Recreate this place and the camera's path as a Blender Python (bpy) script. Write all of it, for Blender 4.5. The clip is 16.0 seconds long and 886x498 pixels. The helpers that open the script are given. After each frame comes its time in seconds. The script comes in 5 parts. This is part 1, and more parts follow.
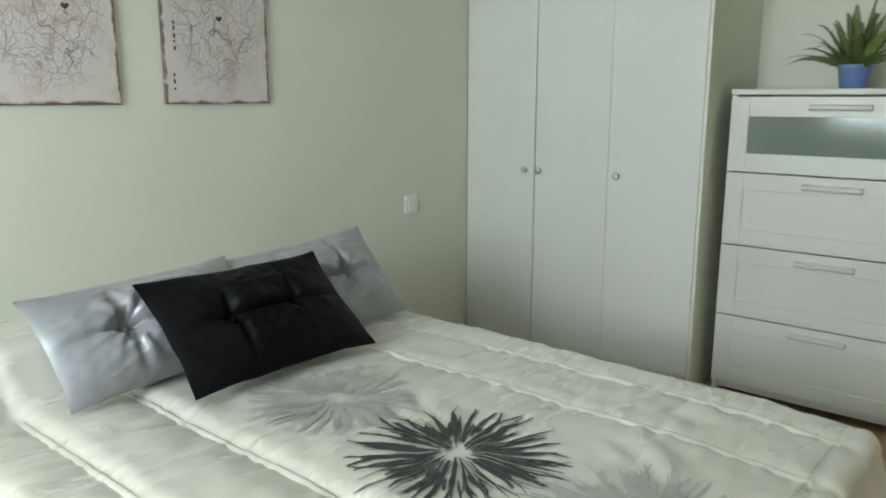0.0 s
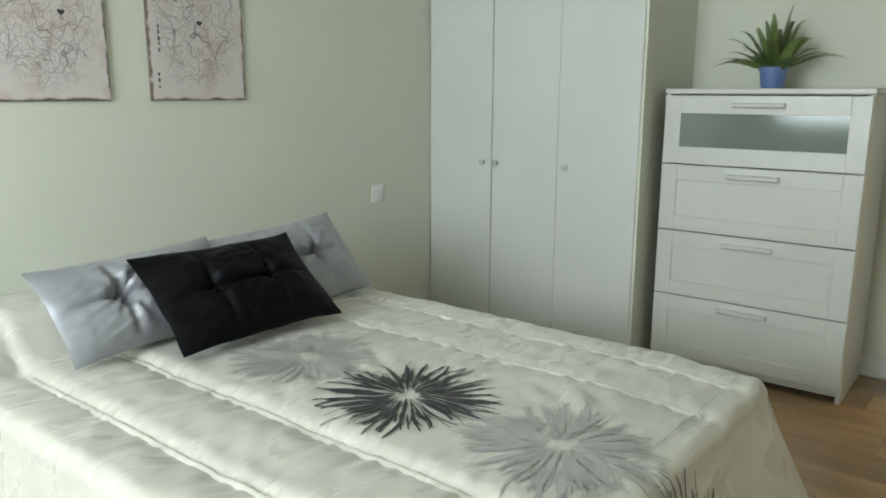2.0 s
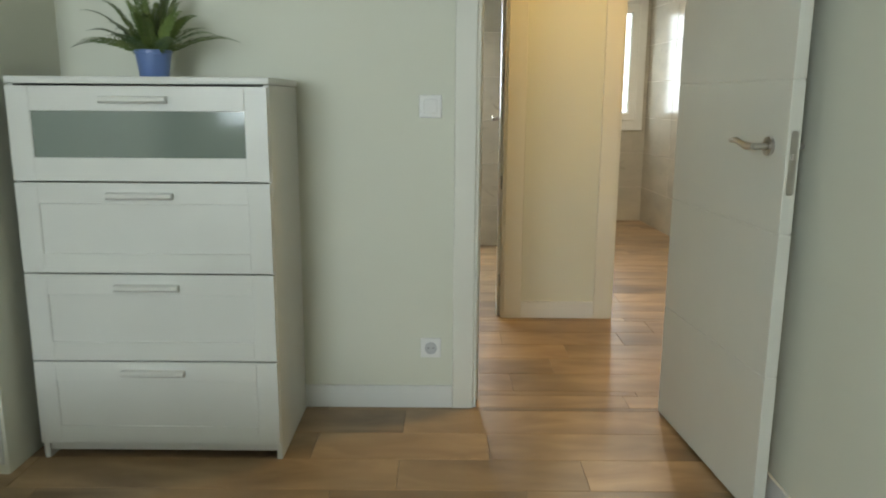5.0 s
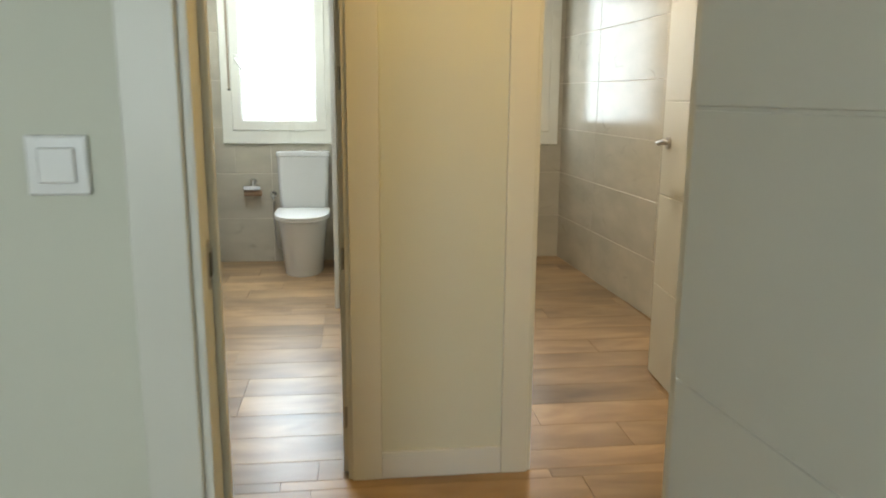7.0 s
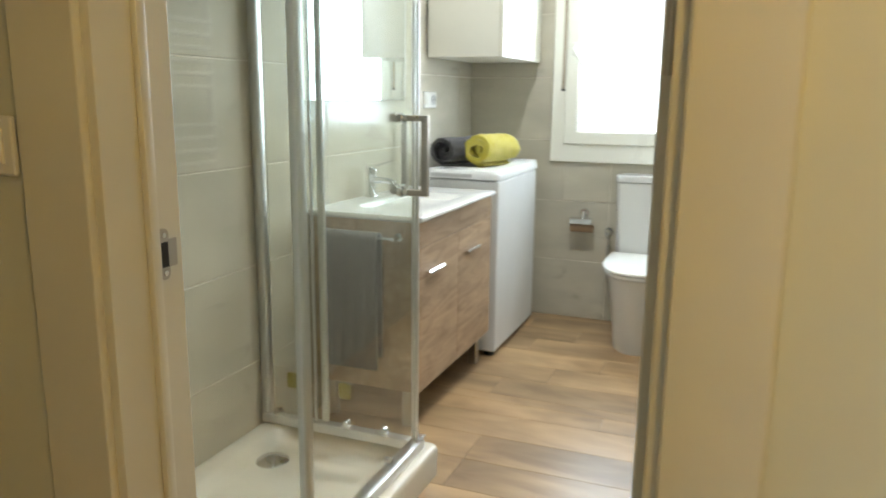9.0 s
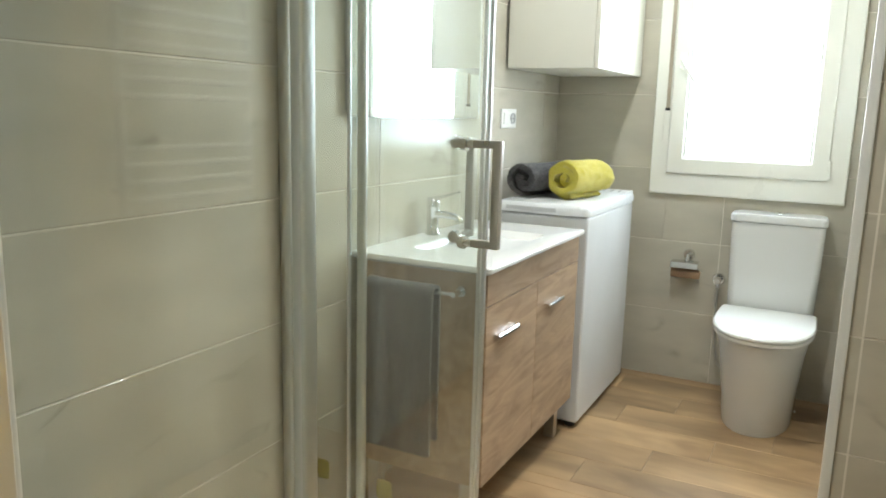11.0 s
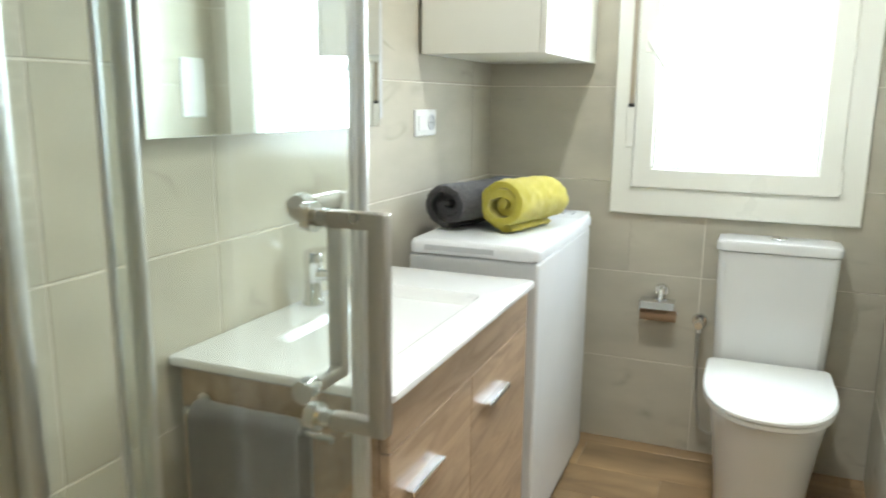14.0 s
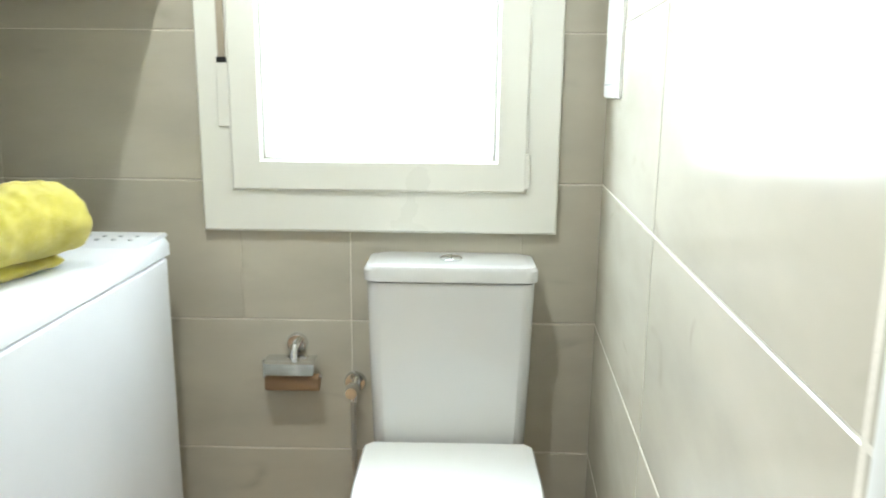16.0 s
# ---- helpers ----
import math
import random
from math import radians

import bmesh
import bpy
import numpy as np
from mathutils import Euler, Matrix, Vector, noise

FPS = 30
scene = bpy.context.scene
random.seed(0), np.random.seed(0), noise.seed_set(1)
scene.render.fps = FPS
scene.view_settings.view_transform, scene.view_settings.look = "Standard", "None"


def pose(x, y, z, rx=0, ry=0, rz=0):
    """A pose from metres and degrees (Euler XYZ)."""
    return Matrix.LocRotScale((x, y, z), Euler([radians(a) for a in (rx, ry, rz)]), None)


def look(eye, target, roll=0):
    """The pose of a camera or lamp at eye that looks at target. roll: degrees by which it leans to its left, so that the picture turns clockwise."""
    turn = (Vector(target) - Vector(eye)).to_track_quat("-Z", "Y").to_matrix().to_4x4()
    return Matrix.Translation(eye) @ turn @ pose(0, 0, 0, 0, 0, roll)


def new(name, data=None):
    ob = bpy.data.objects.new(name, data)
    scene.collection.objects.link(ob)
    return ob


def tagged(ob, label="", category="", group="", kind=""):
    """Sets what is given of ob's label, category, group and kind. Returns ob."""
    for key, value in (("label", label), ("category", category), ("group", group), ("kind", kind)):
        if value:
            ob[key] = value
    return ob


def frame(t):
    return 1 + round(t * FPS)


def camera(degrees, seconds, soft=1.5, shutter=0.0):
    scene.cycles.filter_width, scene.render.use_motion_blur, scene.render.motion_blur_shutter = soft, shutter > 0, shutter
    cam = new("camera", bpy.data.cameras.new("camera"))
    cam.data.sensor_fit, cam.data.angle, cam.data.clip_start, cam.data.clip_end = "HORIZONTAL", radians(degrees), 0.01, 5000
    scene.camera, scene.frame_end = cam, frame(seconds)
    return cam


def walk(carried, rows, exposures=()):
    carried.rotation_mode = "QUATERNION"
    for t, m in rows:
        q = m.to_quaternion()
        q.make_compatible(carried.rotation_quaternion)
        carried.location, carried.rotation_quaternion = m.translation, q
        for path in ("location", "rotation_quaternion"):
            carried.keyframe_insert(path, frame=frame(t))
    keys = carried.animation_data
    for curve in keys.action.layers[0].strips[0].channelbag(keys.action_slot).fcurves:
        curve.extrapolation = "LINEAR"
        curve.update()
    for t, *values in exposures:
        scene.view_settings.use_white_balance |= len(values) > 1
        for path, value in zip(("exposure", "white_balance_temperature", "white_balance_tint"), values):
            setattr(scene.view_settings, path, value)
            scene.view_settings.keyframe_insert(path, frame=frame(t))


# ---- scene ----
cam = camera(61.4, 16.0, soft=1.8, shutter=0.35)
PATH = [
    (0, (0.049, -0.145, 1.211), (-1.212, 1.356, 0.811), -0.0),
    (0.5, (0.191, -0.228, 1.217), (-1.051, 1.291, 0.831), 0.2),
    (1, (0.233, -0.313, 1.228), (-1.002, 1.211, 0.837), 0.4),
    (1.5, (0.28, -0.317, 1.221), (-0.942, 1.214, 0.816), 0.2),
    (2, (0.277, -0.33, 1.216), (-0.932, 1.21, 0.808), 0.2),
    (2.5, (0.292, -0.307, 1.22), (-0.852, 1.28, 0.804), 0.3),
    (2.8, (0.348, -0.289, 1.217), (-0.701, 1.372, 0.838), 0.4),
    (3, (0.362, -0.265, 1.213), (-0.566, 1.458, 0.799), 0.4),
    (3.5, (0.359, -0.211, 1.169), (-0.241, 1.656, 0.774), 0.7),
    (4, (0.3, -0.022, 1.168), (0.063, 1.924, 0.774), 1.0),
    (4.5, (0.276, 0.246, 1.154), (0.238, 2.207, 0.761), 0.6),
    (4.6, (0.275, 0.325, 1.157), (0.257, 2.286, 0.763), 0.5),
    (4.7, (0.285, 0.38, 1.164), (0.269, 2.341, 0.77), 0.4),
    (6.8, (0.639, 2.056, 1.228), (0.863, 4.0, 0.818), 0.5),
    (7, (0.676, 2.219, 1.248), (0.909, 4.165, 0.847), 0.4),
    (7.5, (0.774, 2.628, 1.241), (0.862, 4.585, 0.839), 1.0),
    (7.7, (0.792, 2.798, 1.238), (0.783, 4.756, 0.83), 1.1),
    (8, (0.79, 3.056, 1.22), (0.595, 5.005, 0.816), 1.0),
    (8.5, (0.754, 3.427, 1.235), (0.306, 5.335, 0.836), 0.7),
    (9, (0.705, 3.775, 1.242), (-0.011, 5.6, 0.842), 0.6),
    (9.5, (0.64, 4.018, 1.245), (-0.272, 5.752, 0.843), 0.9),
    (10, (0.54, 4.217, 1.243), (-0.372, 5.955, 0.856), 1.4),
    (12.3, (0.45, 4.417, 1.273), (-0.45, 6.169, 0.924), 1.2),
    (12.5, (0.406, 4.51, 1.294), (-0.485, 6.263, 0.926), 1.3),
    (13, (0.314, 4.717, 1.292), (-0.572, 6.468, 0.907), 1.2),
    (13.5, (0.223, 4.937, 1.29), (-0.664, 6.686, 0.9), 1.0),
    (14, (0.19, 5.138, 1.298), (-0.551, 6.954, 0.905), 0.6),
    (14.5, (0.225, 5.366, 1.28), (-0.307, 7.253, 0.887), 0.6),
    (15, (0.238, 5.613, 1.227), (-0.039, 7.553, 0.829), 0.7),
    (15.5, (0.272, 5.904, 1.232), (0.168, 7.857, 0.812), 0.9),
    (16, (0.313, 6.191, 1.221), (0.28, 8.147, 0.807), 0.6),
]
EXPOSURES = [(0, 0.0), (2.5, 0.0), (3.5, -0.1), (4.7, -0.1), (7, -0.22), (7.7, -0.08), (9, -0.08), (10, -0.03), (13, -0.03), (15, 0.0), (16, 0.08)]
walk(cam, [(t, look(eye, target, roll)) for t, eye, target, roll in PATH], EXPOSURES)

# ---- world and lights ----
world = bpy.data.worlds.new("sky")
scene.world = world
world.use_nodes = True
wn = world.node_tree.nodes
sky = wn.new("ShaderNodeTexSky")
sky.sky_type = "NISHITA"
sky.sun_disc = False
sky.sun_elevation, sky.sun_rotation = radians(38), radians(200)
world.node_tree.links.new(sky.outputs[0], wn["Background"].inputs[0])
wn["Background"].inputs[1].default_value = 0.1


def lamp(name, place, target, watts, size, colour, shape="DISK", size_y=None, spread=180):
    data = bpy.data.lights.new(name, "AREA")
    data.energy, data.size, data.color, data.shape = watts, size, colour, shape
    data.spread = radians(spread)
    if size_y:
        data.size_y = size_y
    ob = new(name, data)
    ob.matrix_world = look(place, target)
    return ob


WARM = (1.0, 0.605, 0.14)
DAY = (0.87, 1.0, 1.06)
lamp("hall_downlight_lamp", (1.15, 3.68, 2.478), (1.15, 3.681, 0), 14.5, 0.09, WARM)
lamp("bath_downlight_lamp", (-0.05, 6.85, 2.478), (-0.05, 6.851, 0), 18, 0.09, (0.93, 0.98, 0.96))
# added narrow fill that brightens the bath floor; no such lamp is known
lamp("bath_downlight_lamp", (0.20, 5.95, 2.478), (0.20, 5.951, 0), 9, 0.09, (0.98, 0.97, 0.90), spread=95)
# added fill for the second bathroom's floor and walls, its source assumed
lamp("bath_two_fill_lamp", (1.65, 5.7, 2.478), (1.65, 5.701, 0), 27, 0.09, (1.0, 0.88, 0.70))
# daylight standing in the window openings
lamp("bedroom_window_light", (-1.0, -1.86, 1.5), (-1.0, 0, 1.42), 94, 1.5, DAY, "RECTANGLE", 1.2)
lamp("bath_window_light", (0.135, 7.985, 1.55), (0.135, 5, 1.35), 32, 0.6, (0.84, 1.0, 1.14), "RECTANGLE", 1.02)
lamp("bath_two_window_light", (1.83, 7.985, 1.55), (1.83, 5, 1.35), 9, 0.6, DAY, "RECTANGLE", 1.02)


# ---- materials ----
def material(name, colour, rough=0.5, metal=0.0, second=None, scale=6.0, fine=90.0, bump=0.05, spread=0.5,
             rough_var=0.06, stretch=(1, 1, 1), sheen=0.0, coat=0.0, spec=0.5, per_object=0.0, distance=0.004):
    """A surface with a broad and a fine variation of colour, gloss and relief."""
    m = bpy.data.materials.new(name)
    m.use_nodes = True
    nt = m.node_tree
    n, l = nt.nodes, nt.links
    b = n["Principled BSDF"]
    geo = n.new("ShaderNodeNewGeometry")
    mp = n.new("ShaderNodeMapping")
    mp.inputs["Scale"].default_value = stretch
    l.new(geo.outputs["Position"], mp.inputs["Vector"])
    info = n.new("ShaderNodeObjectInfo")
    if per_object:
        off = n.new("ShaderNodeCombineXYZ")
        ml = n.new("ShaderNodeMath")
        ml.operation, ml.inputs[1].default_value = "MULTIPLY", 37.0
        l.new(info.outputs["Random"], ml.inputs[0])
        for k in range(3):
            l.new(ml.outputs[0], off.inputs[k])
        l.new(off.outputs[0], mp.inputs["Location"])
    big, small = n.new("ShaderNodeTexNoise"), n.new("ShaderNodeTexNoise")
    big.inputs["Scale"].default_value, small.inputs["Scale"].default_value = scale, fine
    big.inputs["Detail"].default_value, small.inputs["Detail"].default_value = 6, 4
    l.new(mp.outputs[0], big.inputs["Vector"])
    l.new(mp.outputs[0], small.inputs["Vector"])
    mix = n.new("ShaderNodeMix")
    mix.data_type = "RGBA"
    other = second or tuple(c * 0.93 for c in colour)
    mix.inputs[6].default_value, mix.inputs[7].default_value = (*colour, 1), (*other, 1)
    ramp = n.new("ShaderNodeMapRange")
    ramp.inputs[1].default_value, ramp.inputs[2].default_value = 0.5 - spread / 2, 0.5 + spread / 2
    l.new(big.outputs[0], ramp.inputs[0])
    l.new(ramp.outputs[0], mix.inputs[0])
    out = mix.outputs[2]
    if per_object:
        hsv = n.new("ShaderNodeHueSaturation")
        vr = n.new("ShaderNodeMapRange")
        vr.inputs[3].default_value, vr.inputs[4].default_value = 1 - per_object, 1 + per_object
        l.new(info.outputs["Random"], vr.inputs[0])
        l.new(vr.outputs[0], hsv.inputs["Value"])
        l.new(out, hsv.inputs["Color"])
        out = hsv.outputs[0]
    l.new(out, b.inputs["Base Color"])
    rr = n.new("ShaderNodeMapRange")
    rr.inputs[3].default_value, rr.inputs[4].default_value = max(0.02, rough - rough_var), min(1, rough + rough_var)
    l.new(big.outputs[0], rr.inputs[0])
    l.new(rr.outputs[0], b.inputs["Roughness"])
    b.inputs["Metallic"].default_value = metal
    b.inputs["Specular IOR Level"].default_value = spec
    b.inputs["Sheen Weight"].default_value = sheen
    b.inputs["Coat Weight"].default_value = coat
    if bump:
        bp = n.new("ShaderNodeBump")
        bp.inputs["Strength"].default_value, bp.inputs["Distance"].default_value = bump, distance
        l.new(small.outputs[0], bp.inputs["Height"])
        l.new(bp.outputs[0], b.inputs["Normal"])
    return m


def wood(name, light, dark, axis, rough=0.42, bands=5.0, stretch=7.0, per_object=0.1, knots=0.5):
    """Grain that runs along one axis, shifted and toned from piece to piece."""
    m = bpy.data.materials.new(name)
    m.use_nodes = True
    nt = m.node_tree
    n, l = nt.nodes, nt.links
    b = n["Principled BSDF"]
    geo, info = n.new("ShaderNodeNewGeometry"), n.new("ShaderNodeObjectInfo")
    mp = n.new("ShaderNodeMapping")
    sc = [stretch] * 3
    sc[axis] = 1.0
    mp.inputs["Scale"].default_value = sc
    ml = n.new("ShaderNodeMath")
    ml.operation, ml.inputs[1].default_value = "MULTIPLY", 53.0
    off = n.new("ShaderNodeCombineXYZ")
    l.new(info.outputs["Random"], ml.inputs[0])
    for k in range(3):
        l.new(ml.outputs[0], off.inputs[k])
    l.new(geo.outputs["Position"], mp.inputs["Vector"])
    l.new(off.outputs[0], mp.inputs["Location"])
    grain, tone, pores = (n.new("ShaderNodeTexNoise") for _ in range(3))
    grain.inputs["Scale"].default_value, grain.inputs["Detail"].default_value, grain.inputs["Distortion"].default_value = bands, 8, 1.2
    tone.inputs["Scale"].default_value, tone.inputs["Detail"].default_value = 1.4, 3
    pores.inputs["Scale"].default_value, pores.inputs["Detail"].default_value = bands * 7, 6
    for t in (grain, tone, pores):
        l.new(mp.outputs[0], t.inputs["Vector"])
    ramp = n.new("ShaderNodeValToRGB")
    e = ramp.color_ramp.elements
    e[0].position, e[0].color = 0.30, (*dark, 1)
    e[1].position, e[1].color = 0.66, (*light, 1)
    l.new(grain.outputs[0], ramp.inputs[0])
    mix = n.new("ShaderNodeMix")
    mix.data_type, mix.blend_type = "RGBA", "MULTIPLY"
    mix.inputs[0].default_value = knots
    tr = n.new("ShaderNodeMapRange")
    tr.inputs[1].default_value, tr.inputs[2].default_value, tr.inputs[3].default_value, tr.inputs[4].default_value = 0.3, 0.6, 0.55, 1.1
    l.new(tone.outputs[0], tr.inputs[0])
    l.new(ramp.outputs[0], mix.inputs[6])
    l.new(tr.outputs[0], mix.inputs[7])
    hsv = n.new("ShaderNodeHueSaturation")
    vr = n.new("ShaderNodeMapRange")
    vr.inputs[3].default_value, vr.inputs[4].default_value = 1 - per_object, 1 + per_object
    l.new(info.outputs["Random"], vr.inputs[0])
    l.new(vr.outputs[0], hsv.inputs["Value"])
    l.new(mix.outputs[2], hsv.inputs["Color"])
    l.new(hsv.outputs[0], b.inputs["Base Color"])
    b.inputs["Roughness"].default_value = rough
    bp = n.new("ShaderNodeBump")
    bp.inputs["Strength"].default_value, bp.inputs["Distance"].default_value = 0.12, 0.002
    l.new(pores.outputs[0], bp.inputs["Height"])
    l.new(bp.outputs[0], b.inputs["Normal"])
    return m


def marble_tile(name, base, vein, rough):
    """Cream stone-look glazed tile with soft clouds and rare drawn-out veins."""
    m = bpy.data.materials.new(name)
    m.use_nodes = True
    nt = m.node_tree
    n, l = nt.nodes, nt.links
    b = n["Principled BSDF"]
    b.inputs["Specular IOR Level"].default_value = 0.3
    geo, info = n.new("ShaderNodeNewGeometry"), n.new("ShaderNodeObjectInfo")
    mp = n.new("ShaderNodeMapping")
    mp.inputs["Scale"].default_value = (1, 1, 2.4)
    mp.inputs["Rotation"].default_value = (0.35, 0.3, 0)
    ml = n.new("ShaderNodeMath")
    ml.operation, ml.inputs[1].default_value = "MULTIPLY", 41.0
    off = n.new("ShaderNodeCombineXYZ")
    l.new(info.outputs["Random"], ml.inputs[0])
    for k in range(3):
        l.new(ml.outputs[0], off.inputs[k])
    l.new(geo.outputs["Position"], mp.inputs["Vector"])
    l.new(off.outputs[0], mp.inputs["Location"])
    cloud, veins, mask = (n.new("ShaderNodeTexNoise") for _ in range(3))
    cloud.inputs["Scale"].default_value, cloud.inputs["Detail"].default_value = 3.0, 7
    veins.inputs["Scale"].default_value, veins.inputs["Detail"].default_value, veins.inputs["Distortion"].default_value = 1.7, 2, 0.5
    mask.inputs["Scale"].default_value = 4.5
    for t in (cloud, veins, mask):
        l.new(mp.outputs[0], t.inputs["Vector"])
    ridge = n.new("ShaderNodeValToRGB")
    e = ridge.color_ramp.elements
    e[0].position, e[0].color = 0.478, (0, 0, 0, 1)
    e[1].position, e[1].color = 0.522, (0, 0, 0, 1)
    mid = e.new(0.5)
    mid.color = (1, 1, 1, 1)
    l.new(veins.outputs[0], ridge.inputs[0])
    gate = n.new("ShaderNodeMapRange")
    gate.inputs[1].default_value, gate.inputs[2].default_value, gate.inputs[4].default_value = 0.54, 0.74, 0.45
    l.new(mask.outputs[0], gate.inputs[0])
    both = n.new("ShaderNodeMath")
    both.operation = "MULTIPLY"
    l.new(ridge.outputs[0], both.inputs[0])
    l.new(gate.outputs[0], both.inputs[1])
    c1, c2 = n.new("ShaderNodeMix"), n.new("ShaderNodeMix")
    c1.data_type = c2.data_type = "RGBA"
    c1.inputs[6].default_value, c1.inputs[7].default_value = (*[c * 0.9 for c in base], 1), (*[min(1, c * 1.09) for c in base], 1)
    cr = n.new("ShaderNodeMapRange")
    cr.inputs[1].default_value, cr.inputs[2].default_value = 0.3, 0.7
    l.new(cloud.outputs[0], cr.inputs[0])
    l.new(cr.outputs[0], c1.inputs[0])
    l.new(c1.outputs[2], c2.inputs[6])
    c2.inputs[7].default_value = (*vein, 1)
    l.new(both.outputs[0], c2.inputs[0])
    l.new(c2.outputs[2], b.inputs["Base Color"])
    rv = n.new("ShaderNodeMapRange")
    rv.inputs[3].default_value, rv.inputs[4].default_value = rough - 0.04, rough + 0.05
    l.new(cloud.outputs[0], rv.inputs[0])
    l.new(rv.outputs[0], b.inputs["Roughness"])
    bp = n.new("ShaderNodeBump")
    bp.inputs["Strength"].default_value, bp.inputs["Distance"].default_value = 0.03, 0.004
    l.new(cloud.outputs[0], bp.inputs["Height"])
    l.new(bp.outputs[0], b.inputs["Normal"])
    return m


def clear_glass(name, tint, gloss=1.0):
    """A clear pane: light goes straight through, and the gloss follows the angle."""
    m = bpy.data.materials.new(name)
    m.use_nodes = True
    nt = m.node_tree
    n, l = nt.nodes, nt.links
    n.remove(n["Principled BSDF"])
    tr, gl, mx = n.new("ShaderNodeBsdfTransparent"), n.new("ShaderNodeBsdfGlossy"), n.new("ShaderNodeMixShader")
    lw, pw, fr = n.new("ShaderNodeLayerWeight"), n.new("ShaderNodeMath"), n.new("ShaderNodeMapRange")
    lw.inputs["Blend"].default_value = 0.5
    pw.operation, pw.inputs[1].default_value = "POWER", 4.0
    l.new(lw.outputs["Facing"], pw.inputs[0])
    l.new(pw.outputs[0], fr.inputs[0])
    fr.inputs[3].default_value, fr.inputs[4].default_value = 0.04, 0.7
    tr.inputs[0].default_value = (*tint, 1)
    gl.inputs[0].default_value = (gloss, gloss, gloss, 1)
    gl.inputs["Roughness"].default_value = 0.02
    l.new(fr.outputs[0], mx.inputs[0])
    l.new(tr.outputs[0], mx.inputs[1])
    l.new(gl.outputs[0], mx.inputs[2])
    l.new(mx.outputs[0], n["Material Output"].inputs[0])
    return m


def glowing(name, colour, strength):
    m = bpy.data.materials.new(name)
    m.use_nodes = True
    b = m.node_tree.nodes["Principled BSDF"]
    b.inputs["Base Color"].default_value = (0.8, 0.8, 0.8, 1)
    b.inputs["Emission Color"].default_value = (*colour, 1)
    b.inputs["Emission Strength"].default_value = strength
    return m


def map_print(name):
    """Whitewashed board with a fine city map printed on it and rubbed brown edges."""
    m = bpy.data.materials.new(name)
    m.use_nodes = True
    nt = m.node_tree
    n, l = nt.nodes, nt.links
    b = n["Principled BSDF"]
    tc = n.new("ShaderNodeTexCoord")
    info = n.new("ShaderNodeObjectInfo")
    ml = n.new("ShaderNodeMath")
    ml.operation, ml.inputs[1].default_value = "MULTIPLY", 19.0
    l.new(info.outputs["Random"], ml.inputs[0])
    off = n.new("ShaderNodeCombineXYZ")
    l.new(ml.outputs[0], off.inputs[0])
    add = n.new("ShaderNodeVectorMath")
    l.new(tc.outputs["Object"], add.inputs[0])
    l.new(off.outputs[0], add.inputs[1])
    warp = n.new("ShaderNodeTexNoise")
    warp.inputs["Scale"].default_value = 7
    l.new(add.outputs[0], warp.inputs["Vector"])
    wmix = n.new("ShaderNodeMix")
    wmix.data_type, wmix.blend_type = "RGBA", "LINEAR_LIGHT"
    wmix.inputs[0].default_value = 0.09
    l.new(add.outputs[0], wmix.inputs[6])
    l.new(warp.outputs["Color"], wmix.inputs[7])
    last = None
    for scale, width, weight in ((8, 0.018, 0.85), (24, 0.05, 0.55), (58, 0.08, 0.4)):
        v = n.new("ShaderNodeTexVoronoi")
        v.feature = "DISTANCE_TO_EDGE"
        v.inputs["Scale"].default_value = scale
        l.new(wmix.outputs[2], v.inputs["Vector"])
        r = n.new("ShaderNodeMapRange")
        r.inputs[1].default_value, r.inputs[2].default_value = 0.0, width
        r.inputs[3].default_value, r.inputs[4].default_value = weight, 0.0
        l.new(v.outputs["Distance"], r.inputs[0])
        if last is None:
            last = r.outputs[0]
        else:
            mx = n.new("ShaderNodeMath")
            mx.operation = "MAXIMUM"
            l.new(last, mx.inputs[0])
            l.new(r.outputs[0], mx.inputs[1])
            last = mx.outputs[0]
    # the map fades out towards the margin of the board
    sep = n.new("ShaderNodeSeparateXYZ")
    l.new(tc.outputs["Object"], sep.inputs[0])
    dist = n.new("ShaderNodeVectorMath")
    dist.operation = "LENGTH"
    flat = n.new("ShaderNodeVectorMath")
    flat.operation = "MULTIPLY"
    flat.inputs[1].default_value = (0, 1, 0.72)
    l.new(tc.outputs["Object"], flat.inputs[0])
    l.new(flat.outputs[0], dist.inputs[0])
    fade = n.new("ShaderNodeMapRange")
    fade.inputs[1].default_value, fade.inputs[2].default_value, fade.inputs[3].default_value, fade.inputs[4].default_value = 0.15, 0.2, 1.0, 0.0
    l.new(dist.outputs["Value"], fade.inputs[0])
    ink = n.new("ShaderNodeMath")
    ink.operation = "MULTIPLY"
    l.new(last, ink.inputs[0])
    l.new(fade.outputs[0], ink.inputs[1])
    stain = n.new("ShaderNodeTexNoise")
    stain.inputs["Scale"].default_value, stain.inputs["Detail"].default_value = 9, 6
    l.new(add.outputs[0], stain.inputs["Vector"])
    sr = n.new("ShaderNodeMapRange")
    sr.inputs[1].default_value, sr.inputs[2].default_value, sr.inputs[4].default_value = 0.52, 0.75, 0.7
    l.new(stain.outputs[0], sr.inputs[0])
    base = n.new("ShaderNodeMix")
    base.data_type = "RGBA"
    base.inputs[6].default_value, base.inputs[7].default_value = (0.62, 0.56, 0.54, 1), (0.4, 0.27, 0.22, 1)
    l.new(sr.outputs[0], base.inputs[0])
    final = n.new("ShaderNodeMix")
    final.data_type = "RGBA"
    final.inputs[7].default_value = (0.07, 0.065, 0.06, 1)
    l.new(base.outputs[2], final.inputs[6])
    l.new(ink.outputs[0], final.inputs[0])
    # chipped brown rim
    ax = n.new("ShaderNodeMath"); ax.operation = "ABSOLUTE"
